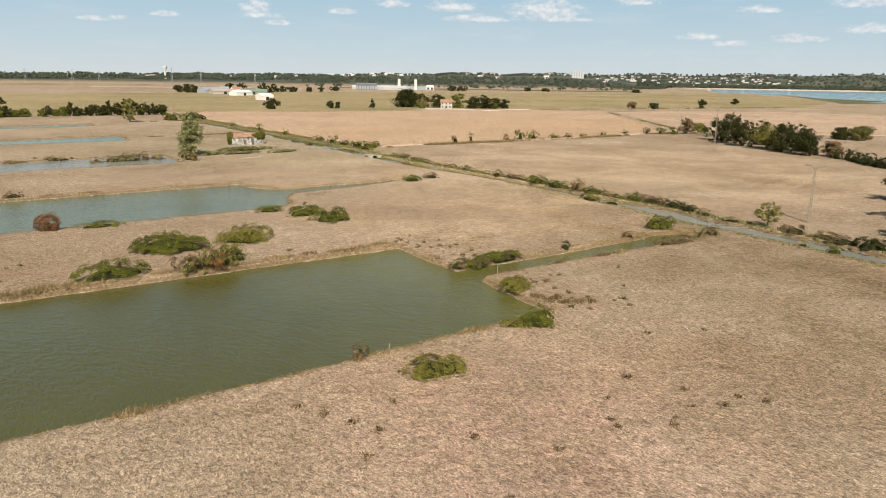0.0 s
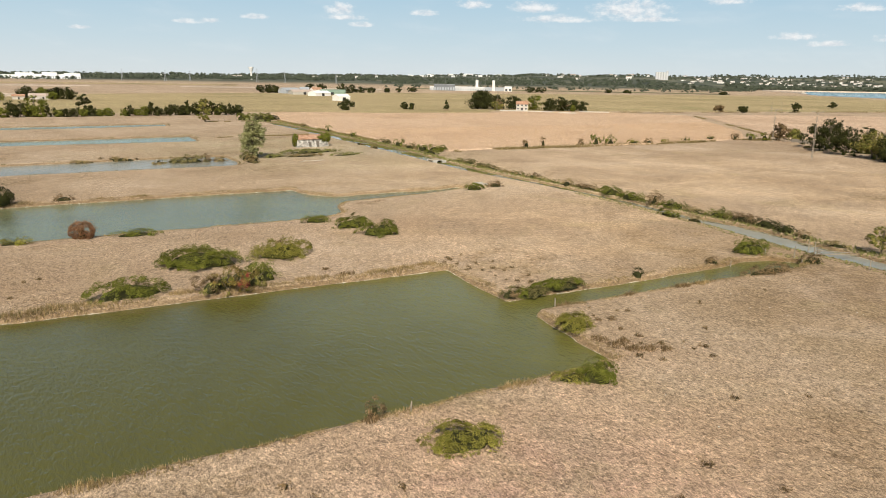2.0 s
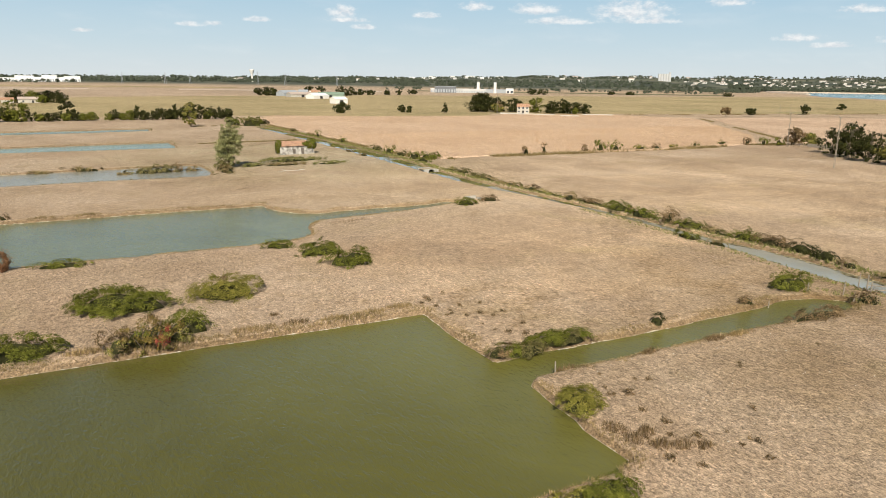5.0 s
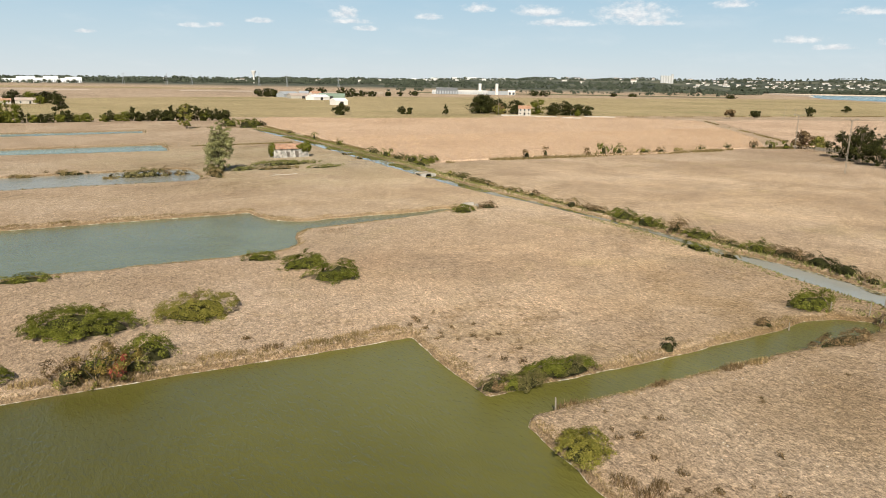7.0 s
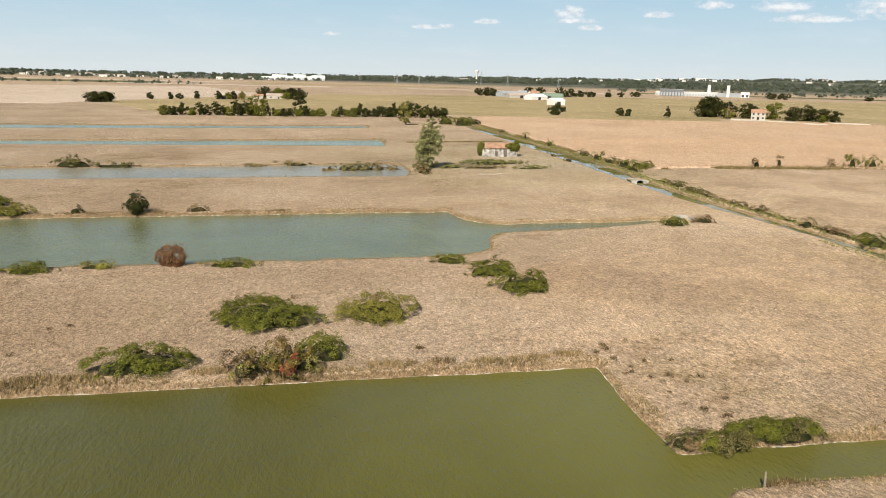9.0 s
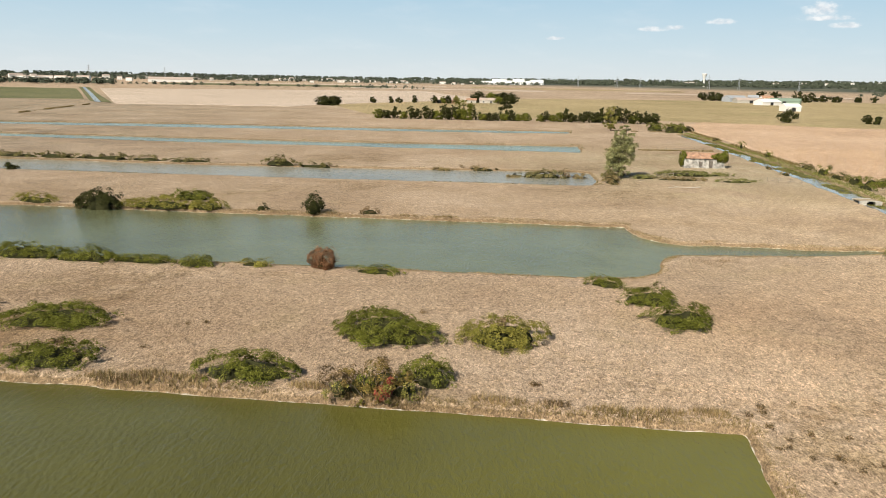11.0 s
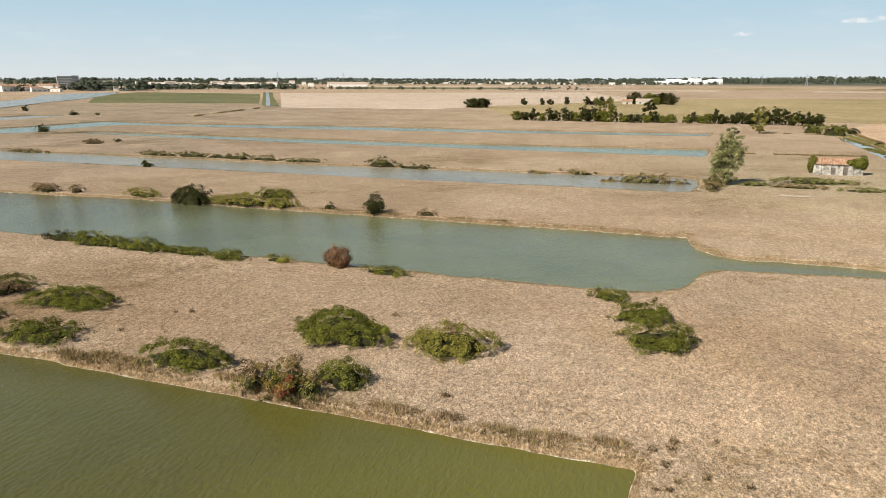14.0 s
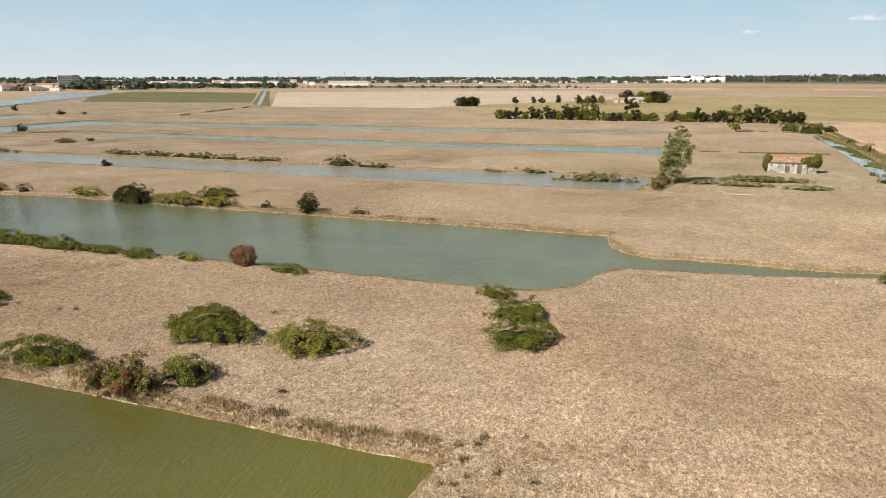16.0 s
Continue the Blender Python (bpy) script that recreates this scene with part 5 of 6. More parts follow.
stems("bank_grass", px, py, pz, np.random.default_rng(15).uniform(0.14, 0.4, len(px)) * np.where(px > 103, 1.5, 0.8), 0.06, M_RANK, "rough green and brown grass on the stream banks", "grass", 16, 0.5, 3)
M_GOLD = leaf_material("golden_grass", (0.19, 0.135, 0.06), (0.28, 0.2, 0.1), (0.40, 0.30, 0.165), 0.85)
px, py, pz, d = scattered(320000, -40, 95, 44, 152, 20, 0.0, 0.9)
k = wave_noise(px, py, 0.3, 21, 3) > -0.55
px, py, pz = px[k], py[k], pz[k]
stems("bank_grass", px, py, pz, fringe(px, py) * np.random.default_rng(22).uniform(0.22, 0.6, len(px)), 0.024, M_GOLD, "overhanging golden grass on the pond banks", "grass", 23, 0.75, 4)
# weed mats floating on the stream
px, py, pz, d = scattered(75000, 95, 112, 30, 370, 17, -3.4, 0.1)
k = wave_noise(px * 1.6, py * 0.7, 0.3, 18, 3) + 0.45 * smooth(-1.1, 0, d) + 0.3 * np.clip(px - np.interp(py, [30, 91, 120, 160, 181, 240, 368], [101, 102.6, 104.0, 101.9, 102.6, 105.4, 105.4]), -1, 1) > np.interp(py, [60, 115, 135, 180, 186, 260], [0.3, 0.25, 0.15, 0.05, 0.35, 0.2])
px, py = px[k], py[k]
M_WEEDMAT = leaf_material("duckweed", (0.12, 0.13, 0.03), (0.18, 0.175, 0.045), (0.27, 0.235, 0.09), 0.8)
M_DRYMAT = leaf_material("withered_water_weed", (0.16, 0.14, 0.07), (0.25, 0.215, 0.13), (0.36, 0.32, 0.22), 0.85)
q = np.random.default_rng(19)
for k, m, lab in ((py >= 112, M_WEEDMAT, "mats of green and yellow water weed on the stream"), (py < 112, M_DRYMAT, "mats of dull brown water weed on the stream")):
    C = np.stack([px[k], py[k], np.full(k.sum(), -0.47)], -1)
    N_up = np.zeros_like(C)
    N_up[:, 2] = 3.5
    solid("stream_weed", array_mesh("stream_weed", leaf_quads(C, N_up, 0.5, q, 0.8), 4), m, lab, "water weed", "stuff")

# rank verges round the crop
q = np.random.default_rng(61)
for n, (x0, y0), (x1, y1), wd, hh in ((6500, (113, 206), (272, 204), 1.3, 0.65), (1500, (283, 206), (408, 368), 0.8, 0.5), (1800, (112, 212), (112.5, 440), 0.9, 0.7), (1500, (377, 428), (700, 384), 1.2, 1.0), (1500, (-236, 397), (-270, 517), 0.9, 0.8), (1100, (56, 278), (98, 283), 0.4, 0.4), (700, (75, 374), (100, 376), 0.4, 0.4)):
    t = q.uniform(0, 1, n)
    vx, vy = x0 + (x1 - x0) * t + q.normal(0, wd * 0.6, n), y0 + (y1 - y0) * t + q.normal(0, wd, n)
    k = wave_noise(vx, vy, 0.13, 62, 3) > -0.15
    stems("verge_weeds", vx[k], vy[k], np.zeros(k.sum()), hh * q.uniform(0.5, 1.4, k.sum()), 0.16, M_REED, "rank brown weeds along a field verge", "weeds", 63 + n, 0.6, 3)
# standing crop
q = np.random.default_rng(81)
cx, cy = q.uniform(112, 405, 190000), q.uniform(202, 300, 190000)
cx[120000:], cy[120000:] = q.uniform(112, 405, 70000), q.uniform(300, 466, 70000)
rows = np.round((cx * 0.26 + cy * 0.966) / 1.5) * 1.5
cy = (rows - cx * 0.26) / 0.966 + q.normal(0, 0.2, len(cy))
k = signed_distance(cx, cy, MAIZE) < -1.1
cx, cy = cx[k][::2], cy[k][::2]
M_CROP = leaf_material("dry_crop_leaf", (0.40, 0.28, 0.18), (0.50, 0.36, 0.245), (0.60, 0.45, 0.315), 0.9)
stems("maize_crop", cx, cy, np.full(len(cx), 0.42), q.uniform(0.2, 0.5, len(cx)), 0.09, M_CROP, "ripe dry crop standing in rows", "crop", 82, 0.5, 2)
# pale stones in the short grass
b = Build()
q = np.random.default_rng(64)
for k in range(110):
    x, y = (q.uniform(52, 82), q.uniform(46, 61)) if k < 70 else (q.uniform(10, 60), q.uniform(14, 46))
    if k > 95:
        x, y = q.uniform(0, 50), q.uniform(84, 108)
    s, z = q.uniform(0.03, 0.085), spot(x, y)
    v = [(x + s * a * q.uniform(0.7, 1.2), y + s * c * q.uniform(0.7, 1.2), z + s * (e * 0.8 + 0.4) * q.uniform(0.7, 1.1)) for a, c, e in ((1, 0, 0), (0, 1, 0), (-1, 0, 0), (0, -1, 0), (0, 0, 1), (0, 0, -1))]
    b.add(v, [(0, 1, 4), (1, 2, 4), (2, 3, 4), (3, 0, 4), (1, 0, 5), (2, 1, 5), (3, 2, 5), (0, 3, 5)])
solid("field_stones", b, plain_material("pale_flint", (0.52, 0.47, 0.39), 0.9, 0.2, 0.1, 3), "scattered pale stones in the short grass", "stones", "stuff")

# dry weeds that stand out singly in the meadow
def weed_mesh(seed, n, w, h):
    q = np.random.default_rng(seed)
    C = np.stack([q.normal(0, w * 0.4, n), q.normal(0, w * 0.4, n), np.abs(q.normal(0, h * 0.5, n)) + 0.05], -1)
    return leaf_quads(C, q.normal(0, 1, (n, 3)) + np.array([0, 0, 0.4]), 0.2, q, 0.4)


weed_kinds = []
for i in range(4):
    w = thing("dry_weed", 17.6 + i, 42.1 - i * 2, spot(17.6 + i, 42.1 - i * 2), "clump of dark brown withered dock weeds", "weed", "withered weeds in the meadow")
    q = np.random.default_rng(100 + i)
    V = weed_mesh(100 + i, 46, 0.5, 0.3)
    part("foliage", array_mesh("foliage", V, 4), M_BROWNLEAF, w)
    for k in range(4):
        b = Build()
        a = q.uniform(0, 6.28)
        b.tube([(0.1 * math.cos(a), 0.1 * math.sin(a), -0.05), (0.3 * math.cos(a), 0.3 * math.sin(a), q.uniform(0.25, 0.5))], [0.015, 0.006], 4, False)
        part("stalk", b, M_STEM_SHADE, w)
    weed_kinds.append(w)
WEEDS = [(45.7, 24.7), (36.6, 31.3), (18.3, 33.6), (37.2, 26.0), (40.5, 27.1), (28.6, 28.0), (42.3, 29.1), (42.6, 25.9), (33.8, 28.0), (25.2, 32.1), (52.9, 48.9), (49.3, 47.8), (53.5, 56.0), (82.8, 60.3), (65.4, 55.8), (65.9, 56.3), (54.0, 56.2), (53.3, 55.7), (55.3, 76.7), (52.3, 72.1), (51.0, 83.5),
         (51.6, 50.0), (53.2, 49.2), (59.7, 50.1), (75.9, 56.1), (35.4, 85.1), (4.0, 93.7), (5.5, 94.3), (35.1, 85.0), (51.1, 83.9), (51.0, 82.8), (51.4, 79.1), (53.6, 84.8), (50.6, 80.7), (53.0, 80.0), (3.0, 87.7), (24.7, 100.0)]
q = np.random.default_rng(55)
for x, y in WEEDS + [(float(q.uniform(20, 62)), float(q.uniform(12, 40))) for k in range(12)] + [(float(q.uniform(50, 58)), float(q.uniform(44, 60))) for k in range(14)] + [(float(q.uniform(49.8, 56)), float(q.uniform(68, 84))) for k in range(12)]:
    s = q.uniform(0.45, 1.0)
    copy_thing(weed_kinds[int(q.integers(0, 4))], Matrix.Translation((x, y, spot(x, y))) @ Matrix.Rotation(q.uniform(0, 6.28), 4, "Z") @ Matrix.Diagonal((s, s, s, 1)))
# darker rush clumps on the bank of the large pond
for x, y, rx, ry in ((40, 81.6, 1.4, 0.5), (43.8, 81.8, 2.0, 0.5), (36.5, 82.0, 1.2, 0.5), (32.5, 82.0, 2.2, 0.6), (47.2, 82.1, 1.6, 0.8), (6.5, 82.6, 1.8, 0.7), (9.5, 82.5, 1.6, 0.6), (18.6, 82.3, 1.5, 0.7), (52.6, 62.0, 1.1, 0.4), (61.0, 61.4, 1.0, 0.4), (68.7, 61.3, 1.2, 0.5), (71.6, 61.1, 1.3, 0.4), (49.0, 52.3, 0.7, 0.9), (49.3, 50.6, 0.9, 0.8), (50.1, 49.3, 0.8, 0.7), (51.3, 48.6, 0.8, 0.6), (50.6, 51.0, 0.6, 0.6), (52.4, 47.9, 0.7, 0.5), (25.0, 47.3, 0.6, 0.5), (8, 47.2, 1.6, 0.5), (37, 47.6, 1.8, 0.5)):
    rush(x, y, rx, ry, 0.7, M_BROWNLEAF if rx < 1.3 else M_GOLD, n=int(70 * math.pi * rx * ry + 40))
tall = bush(25.4, 47.7, 0.55, 0.5, 1.4, M_BROWNLEAF, "upright withered brown shrub on the pond bank", name="brown_shrub", leaf=0.1, dense=60)

# ---- fences, posts and poles ----
def post(x, y, h, label="weathered grey wooden post on the bank", lean=0.0, name="wooden_post"):
    b = Build()
    b.tube([(0, 0, -0.3), (lean * 0.5, 0, h * 0.5), (lean, 0, h)], [0.07, 0.065, 0.055], 7)
    ob = solid(name, b, M_WOOD, label, "post")
    ob.location = (x, y, spot(x, y))
    return ob


for x, y, h, ln in ((28.0, 47.4, 0.75, 0.05), (51.4, 61.9, 0.9, -0.05), (82.6, 66.2, 1.1, 0), (92.8, 64.6, 1.6, 0.1), (90.4, 67.2, 1.0, 0.05), (96.8, 65.4, 1.7, 0.12), (95.9, 63.4, 1.3, -0.05), (95.6, 56.2, 1.3, 0), (94.8, 48.4, 1.0, 0), (92.2, 63.0, 0.9, 0.1)):
    post(x, y, h, lean=ln)
gate = thing("footbridge", 97.2, 64.3, 0, "grey timber rails at a narrow stream crossing", "footbridge")
b = Build()
b.tube([(-1.0, -0.2, 0.25), (4.2, -3.0, 0.2)], [0.07, 0.06], 6)
part("rail", b, M_WOOD, gate)
b = Build()
b.tube([(-0.7, 0.1, 0.7), (4.4, -2.6, 0.35)], [0.06, 0.05], 6)
part("rail", b, M_WOOD, gate)
b = Build()
b.tube([(-0.6, 0.0, -0.4), (-0.6, 0.0, 1.9)], [0.08, 0.07], 7)
part("post", b, M_WOOD, gate)


M_POLE = plain_material("weathered_concrete", (0.27, 0.23, 0.18), 0.9, 0.2, 0.2, 2)


def power_pole(x, y, h, turn, arms=True, far=False):
    """Pierced concrete pole with two up-swept arms."""
    p = thing("power_pole", x, y, spot(x, y) - 0.2, "slender pale concrete power pole with bent crossarm", "pole", "power poles")
    p.rotation_euler = (0, 0, radians(turn))
    for s in (-1, 1):
        b = Build()
        b.tube([(s * 0.17, 0, 0), (s * 0.1, 0, h)], [0.075, 0.055], 6)
        part("upright", b, M_POLE, p)
    n = int(h / 0.42)
    for k in range(1, n):
        z = h * k / n
        w = 0.17 - 0.07 * k / n
        b = Build()
        b.box(-w, -0.05, z - 0.05, w, 0.05, z + 0.05)
        part("rung", b, M_POLE, p)
    if arms:
        for s in (-1, 1):
            b = Build()
            b.tube([(0, 0, h - 0.5), (s * 0.7, 0, h + 0.25), (s * 1.6, 0, h + 0.15)], [0.11, 0.1, 0.08], 6)
            part("crossarm", b, M_POLE, p)
            b = Build()
            b.tube([(s * 1.5, 0, h + 0.18), (s * 1.5, 0, h + 0.42)], [0.05, 0.03], 6)
            part("insulator", b, M_GREY, p)
    return p


power_pole(114.7, 58.9, 9.4, -63)
power_pole(209.5, 142, 14.6, -34)
power_pole(303, 462, 15, -40, False)
power_pole(262, 195, 13, -50)
power_pole(520, 390, 9.5, -40, False)
power_pole(527, 386, 9.5, -40, False)
# short paddock fence by the hedge
fence = thing("paddock_fence", 270, 186, 0, "pale weathered timber and mesh fence below the hedge", "fence")
a0, a1 = Vector((2.5, 16, 0)), Vector((-5, -15, 0))
for k in range(17):
    p = a0.lerp(a1, k / 16)
    b = Build()
    b.tube([(p.x, p.y, -0.2), (p.x, p.y, 1.5)], [0.08, 0.07], 6)
    part("post", b, M_WOOD, fence)
for k in range(5, 11):
    p, q2 = a0.lerp(a1, k / 16), a0.lerp(a1, (k + 0.96) / 16)
    b = Build()
    dv = (q2 - p).normalized() * 0.04
    b.prism([(p.x - dv.y, p.y + dv.x), (q2.x - dv.y, q2.y + dv.x), (q2.x + dv.y, q2.y - dv.x), (p.x + dv.y, p.y - dv.x)], 0.15, 1.35)
    part("panel", b, M_CONCRETE, fence)
# fences on the far meadow
for x0, y0, x1, y1, n, lab in ((66.0, 208, 70.5, 210.5, 3, "wooden hurdle gate by the weedy hollow"), (91.5, 208, 98.5, 206, 4, "old rail fence beside the stream"), (58, 280, 98, 283, 14, "wire fence posts along a meadow ditch"), (76, 376, 100, 377, 9, "wire fence posts along a far ditch")):
    f = thing("rail_fence", x0, y0, 0.0, lab, "fence")
    for k in range(n):
        b = Build()
        t = k / (n - 1)
        b.tube([((x1 - x0) * t, (y1 - y0) * t, -0.2), ((x1 - x0) * t, (y1 - y0) * t, 1.25)], [0.08, 0.07], 6)
        part("post", b, M_WOOD, f)
    if n < 6:
        for z in (0.45, 0.95):
            b = Build()
            b.tube([(0, 0, z), (x1 - x0, y1 - y0, z + 0.05)], [0.05, 0.05], 6)
            part("rail", b, M_WOOD, f)
log = Build()
log.tube([(-3.4, -0.8, 0.12), (-1.2, 0.1, 0.22), (1.6, 0.0, 0.2), (3.6, 0.5, 0.3)], [0.04, 0.08, 0.1, 0.14], 7)
log.tube([(-1.2, 0.1, 0.22), (-2.2, 0.9, 0.5)], [0.1, 0.04], 6)
ob = solid("fallen_branch", log, plain_material("bleached_wood", (0.5, 0.44, 0.36), 0.9, 0.2, 0.15, 3), "bleached fallen branch lying in the grass", "branch")
ob.location = (69.0, 192.3, spot(69, 192.3))

# ---- buildings ----
def gabled(name, label, x, y, L, W, eave, ridge, turn, wall_m, roof_m, openings=(), category="building", group="", chimney=False, over=0.35):
    """Rectangular building with a saddle roof; its ridge runs along its length. openings: side, along, z0, z1, width, kind."""
    h = thing(name, x, y, float(land(np.array([x]), np.array([y]))[0]) if math.hypot(x, y) > 1900 else spot(x, y), label, category, group)
    h.rotation_euler = (0, 0, radians(turn))
    l, w = L / 2, W / 2
    b = Build()
    b.add([(-l, -w, -0.3), (l, -w, -0.3), (l, w, -0.3), (-l, w, -0.3), (-l, -w, eave), (l, -w, eave), (l, w, eave), (-l, w, eave), (-l, 0, ridge - 0.1), (l, 0, ridge - 0.1)],
          [(0, 1, 5, 4), (2, 3, 7, 6), (1, 2, 6, 9, 5), (3, 0, 4, 8, 7), (0, 3, 2, 1), (4, 5, 9, 8), (6, 7, 8, 9)])
    part("wall", b, wall_m, h)
    k = (ridge - eave) / w
    for s in (-1, 1):
        b = Build()
        yo, zo = s * (w + over), eave - k * over
        v = [(-l - over, yo, zo), (l + over, yo, zo), (l + over, 0, ridge), (-l - over, 0, ridge)]
        b.add(v + [(a, c, z + 0.16) for a, c, z in v], [(0, 1, 2, 3), (4, 5, 6, 7), (0, 1, 5, 4), (1, 2, 6, 5), (2, 3, 7, 6), (3, 0, 4, 7)])
        part("roof", b, roof_m, h)
    for side, at, z0, z1, wd, kind in openings:
        b = Build()
        o = w + 0.03 if side in "SN" else l + 0.03
        s = -1 if side in "SW" else 1
        if side in "SN":
            b.box(at - wd / 2, min(s * (o - 0.06), s * o), z0, at + wd / 2, max(s * (o - 0.06), s * o), z1)
        else:
            b.box(min(s * (o - 0.06), s * o), at - wd / 2, z0, max(s * (o - 0.06), s * o), at + wd / 2, z1)
        ob = part(kind, b, M_GLASS if kind == "window" else M_DARK, h)
        if kind == "window":
            f = Build()
            for zz in (z0 - 0.08, z1):
                if side in "SN":
                    f.box(at - wd / 2 - 0.1, min(s * (o - 0.05), s * (o + 0.04)), zz, at + wd / 2 + 0.1, max(s * (o - 0.05), s * (o + 0.04)), zz + 0.08)
            if f.v:
                part("frame", f, M_WHITE, ob)
    if chimney:
        b = Build()
        b.box(l * 0.5, -0.4, ridge - 0.6, l * 0.5 + 0.8, 0.4, ridge + 0.9)
        part("chimney", b, M_TILE, h)
    return h


# ivy-grown stone hut
hut = thing("stone_hut", 83.2, 235.4, spot(83, 235), "ruined grey stone hut with orange tile roof and ivy", "hut")
M_OLDWALL = plain_material("patched_masonry", (0.33, 0.31, 0.275), 0.95, 0.15, 0.75, 1.1)
b = Build()
b.add([(-5.6, -2.6, -0.3), (5.4, -2.6, -0.3), (5.4, 2.6, -0.3), (-5.6, 2.6, -0.3), (-4.9, -2.2, 2.7), (4.9, -2.2, 2.7), (4.9, 2.2, 2.7), (-4.9, 2.2, 2.7), (-4.7, 0, 3.75), (4.7, 0, 3.75)],
      [(0, 1, 5, 4), (2, 3, 7, 6), (1, 2, 6, 9, 5), (3, 0, 4, 8, 7), (0, 3, 2, 1), (4, 5, 9, 8), (6, 7, 8, 9)])
part("wall", b, M_OLDWALL, hut, "patched grey stone walls")
for x, w in ((-4.6, 1.5), (-2.2, 0.9), (0.2, 1.3), (2.6, 0.9)):
    b = Build()
    b.add([(x - w / 2 - 0.25, -3.3, -0.3), (x + w / 2 + 0.25, -3.3, -0.3), (x + w / 2, -2.1, -0.3), (x - w / 2, -2.1, -0.3), (x - w / 2, -2.45, 2.3), (x + w / 2, -2.45, 2.3), (x + w / 2, -2.1, 2.5), (x - w / 2, -2.1, 2.5)], [(0, 1, 5, 4), (1, 2, 6, 5), (2, 3, 7, 6), (3, 0, 4, 7), (4, 5, 6, 7), (0, 3, 2, 1)])
    part("buttress", b, M_OLDWALL, hut)
for x, z0, z1, w in ((-1.1, 0.5, 1.6, 0.9), (1.6, -0.1, 1.9, 1.0)):
    b = Build()
    b.box(x - w / 2, -2.62, z0, x + w / 2, -2.3, z1)
    part("door" if z0 < 0 else "window", b, plain_material("old_boards", (0.15, 0.13, 0.11), 0.9, 0.2, 0.3, 3), hut)
for s in (-1, 1):
    n = 30
    for k in range(n):
        b = Build()
        x0, x1 = -5.0 + 10.0 * k / n, -5.0 + 10.0 * (k + 0.94) / n
        j = 0.05 * math.sin(k * 2.7)
        pts = []
        for t in (0, 0.5, 1):
            xx = x0 + (x1 - x0) * t
            lift = 0.09 if t == 0.5 else 0
            pts.append(((xx, s * 2.75, 2.45 + lift + j), (xx, 0, 3.82 + lift + j)))
        b.add([p[0] for p in pts] + [p[1] for p in pts], [(0, 1, 4, 3), (1, 2, 5, 4)])
        part("tile_course", b, M_TILE, hut)
M_IVY = M_BRAMBLE
for x, y, z, rx, rz, n, sd in ((-5.5, -1.2, 2.2, 1.2, 2.3, 1500, 1), (4.3, -1.6, 2.6, 2.1, 1.5, 2200, 2), (5.5, -0.6, 2.9, 1.0, 1.8, 900, 3), (2.6, -1.6, 2.9, 1.1, 0.7, 600, 4)):
    q = np.random.default_rng(sd)
    dd = q.normal(0, 1, (n, 3))
    dd /= np.linalg.norm(dd, axis=1)[:, None]
    C = np.array([x, y, z]) + dd * np.array([rx, 1.5, rz]) * np.power(q.uniform(0.3, 1.1, n), 0.4)[:, None]
    C[:, 2] = np.maximum(C[:, 2], 0.05)
    part("ivy", array_mesh("ivy", leaf_quads(C, dd, 0.26, q, 0.8), 4), M_IVY, hut, "thick green ivy")

# stone culvert where the track crosses the stream
cul = thing("culvert", 102.6, 181.5, 0, "pale stone culvert with a dark arched mouth", "bridge")
cul.scale = (0.85, 0.85, 0.58)
arch = [(-1.0, -1.2)] + [(-math.cos(a) * 1.0, -0.35 + math.sin(a) * 0.85) for a in np.linspace(0, math.pi, 9)] + [(1.0, -1.2)]
for y0, y1 in ((-0.4, 0.3), (3.6, 4.2)):
    b = Build()
    outer = [(-2.4, -1.2), (-2.4, 0.35), (-1.5, 0.6), (1.5, 0.6), (2.4, 0.35), (2.4, -1.2)]
    loop = outer + arch[::-1]
    n = len(loop)
    b.add([(x, y0, z) for x, z in loop] + [(x, y1, z) for x, z in loop], [tuple(range(n)), tuple(range(n, 2 * n))[::-1]] + [(i, (i + 1) % n, n + (i + 1) % n, n + i) for i in range(n)])
    part("head_wall", b, M_STONE, cul)
b = Build()
b.box(-2.3, 0.3, 0.2, 2.3, 3.6, 0.45)
part("deck", b, plain_material("track_dirt", (0.36, 0.29, 0.2), 0.95, 0.1, 0.2, 1), cul)
# near-black panel across the passage stands in for the shade inside the arch
b = Build()
b.box(-1.1, 1.2, -1.2, 1.1, 1.3, 0.3)
part("mouth_shade_panel", b, M_DARK, cul)

# farmhouse with garden wall
M_PALEWALL = plain_material("weathered_render", (0.5, 0.46, 0.4), 0.9, 0.2, 0.15, 0.3)
x, y = 331.5, 470
gabled("farmhouse", "two-storey white farmhouse with red tile roof", x, y, 9, 7.5, 5.0, 7.0, -35, M_PALEWALL, M_TILE, [("S", -3, 0.9, 2.1, 1.2, "window"), ("S", 0, 0, 2.2, 1.3, "door"), ("S", 3, 0.9, 2.1, 1.2, "window"), ("S", -3, 3.4, 4.7, 1.2, "window"), ("S", 0, 3.4, 4.7, 1.2, "window"), ("S", 3, 3.4, 4.7, 1.2, "window")], "house", chimney=True)
gabled("outbuilding", "low white outbuilding behind garden trees", 371, 463, 12, 6, 3.2, 4.6, -40, M_WHITE, M_TILE, [("S", 0, 0, 2, 1.2, "door")], "house")
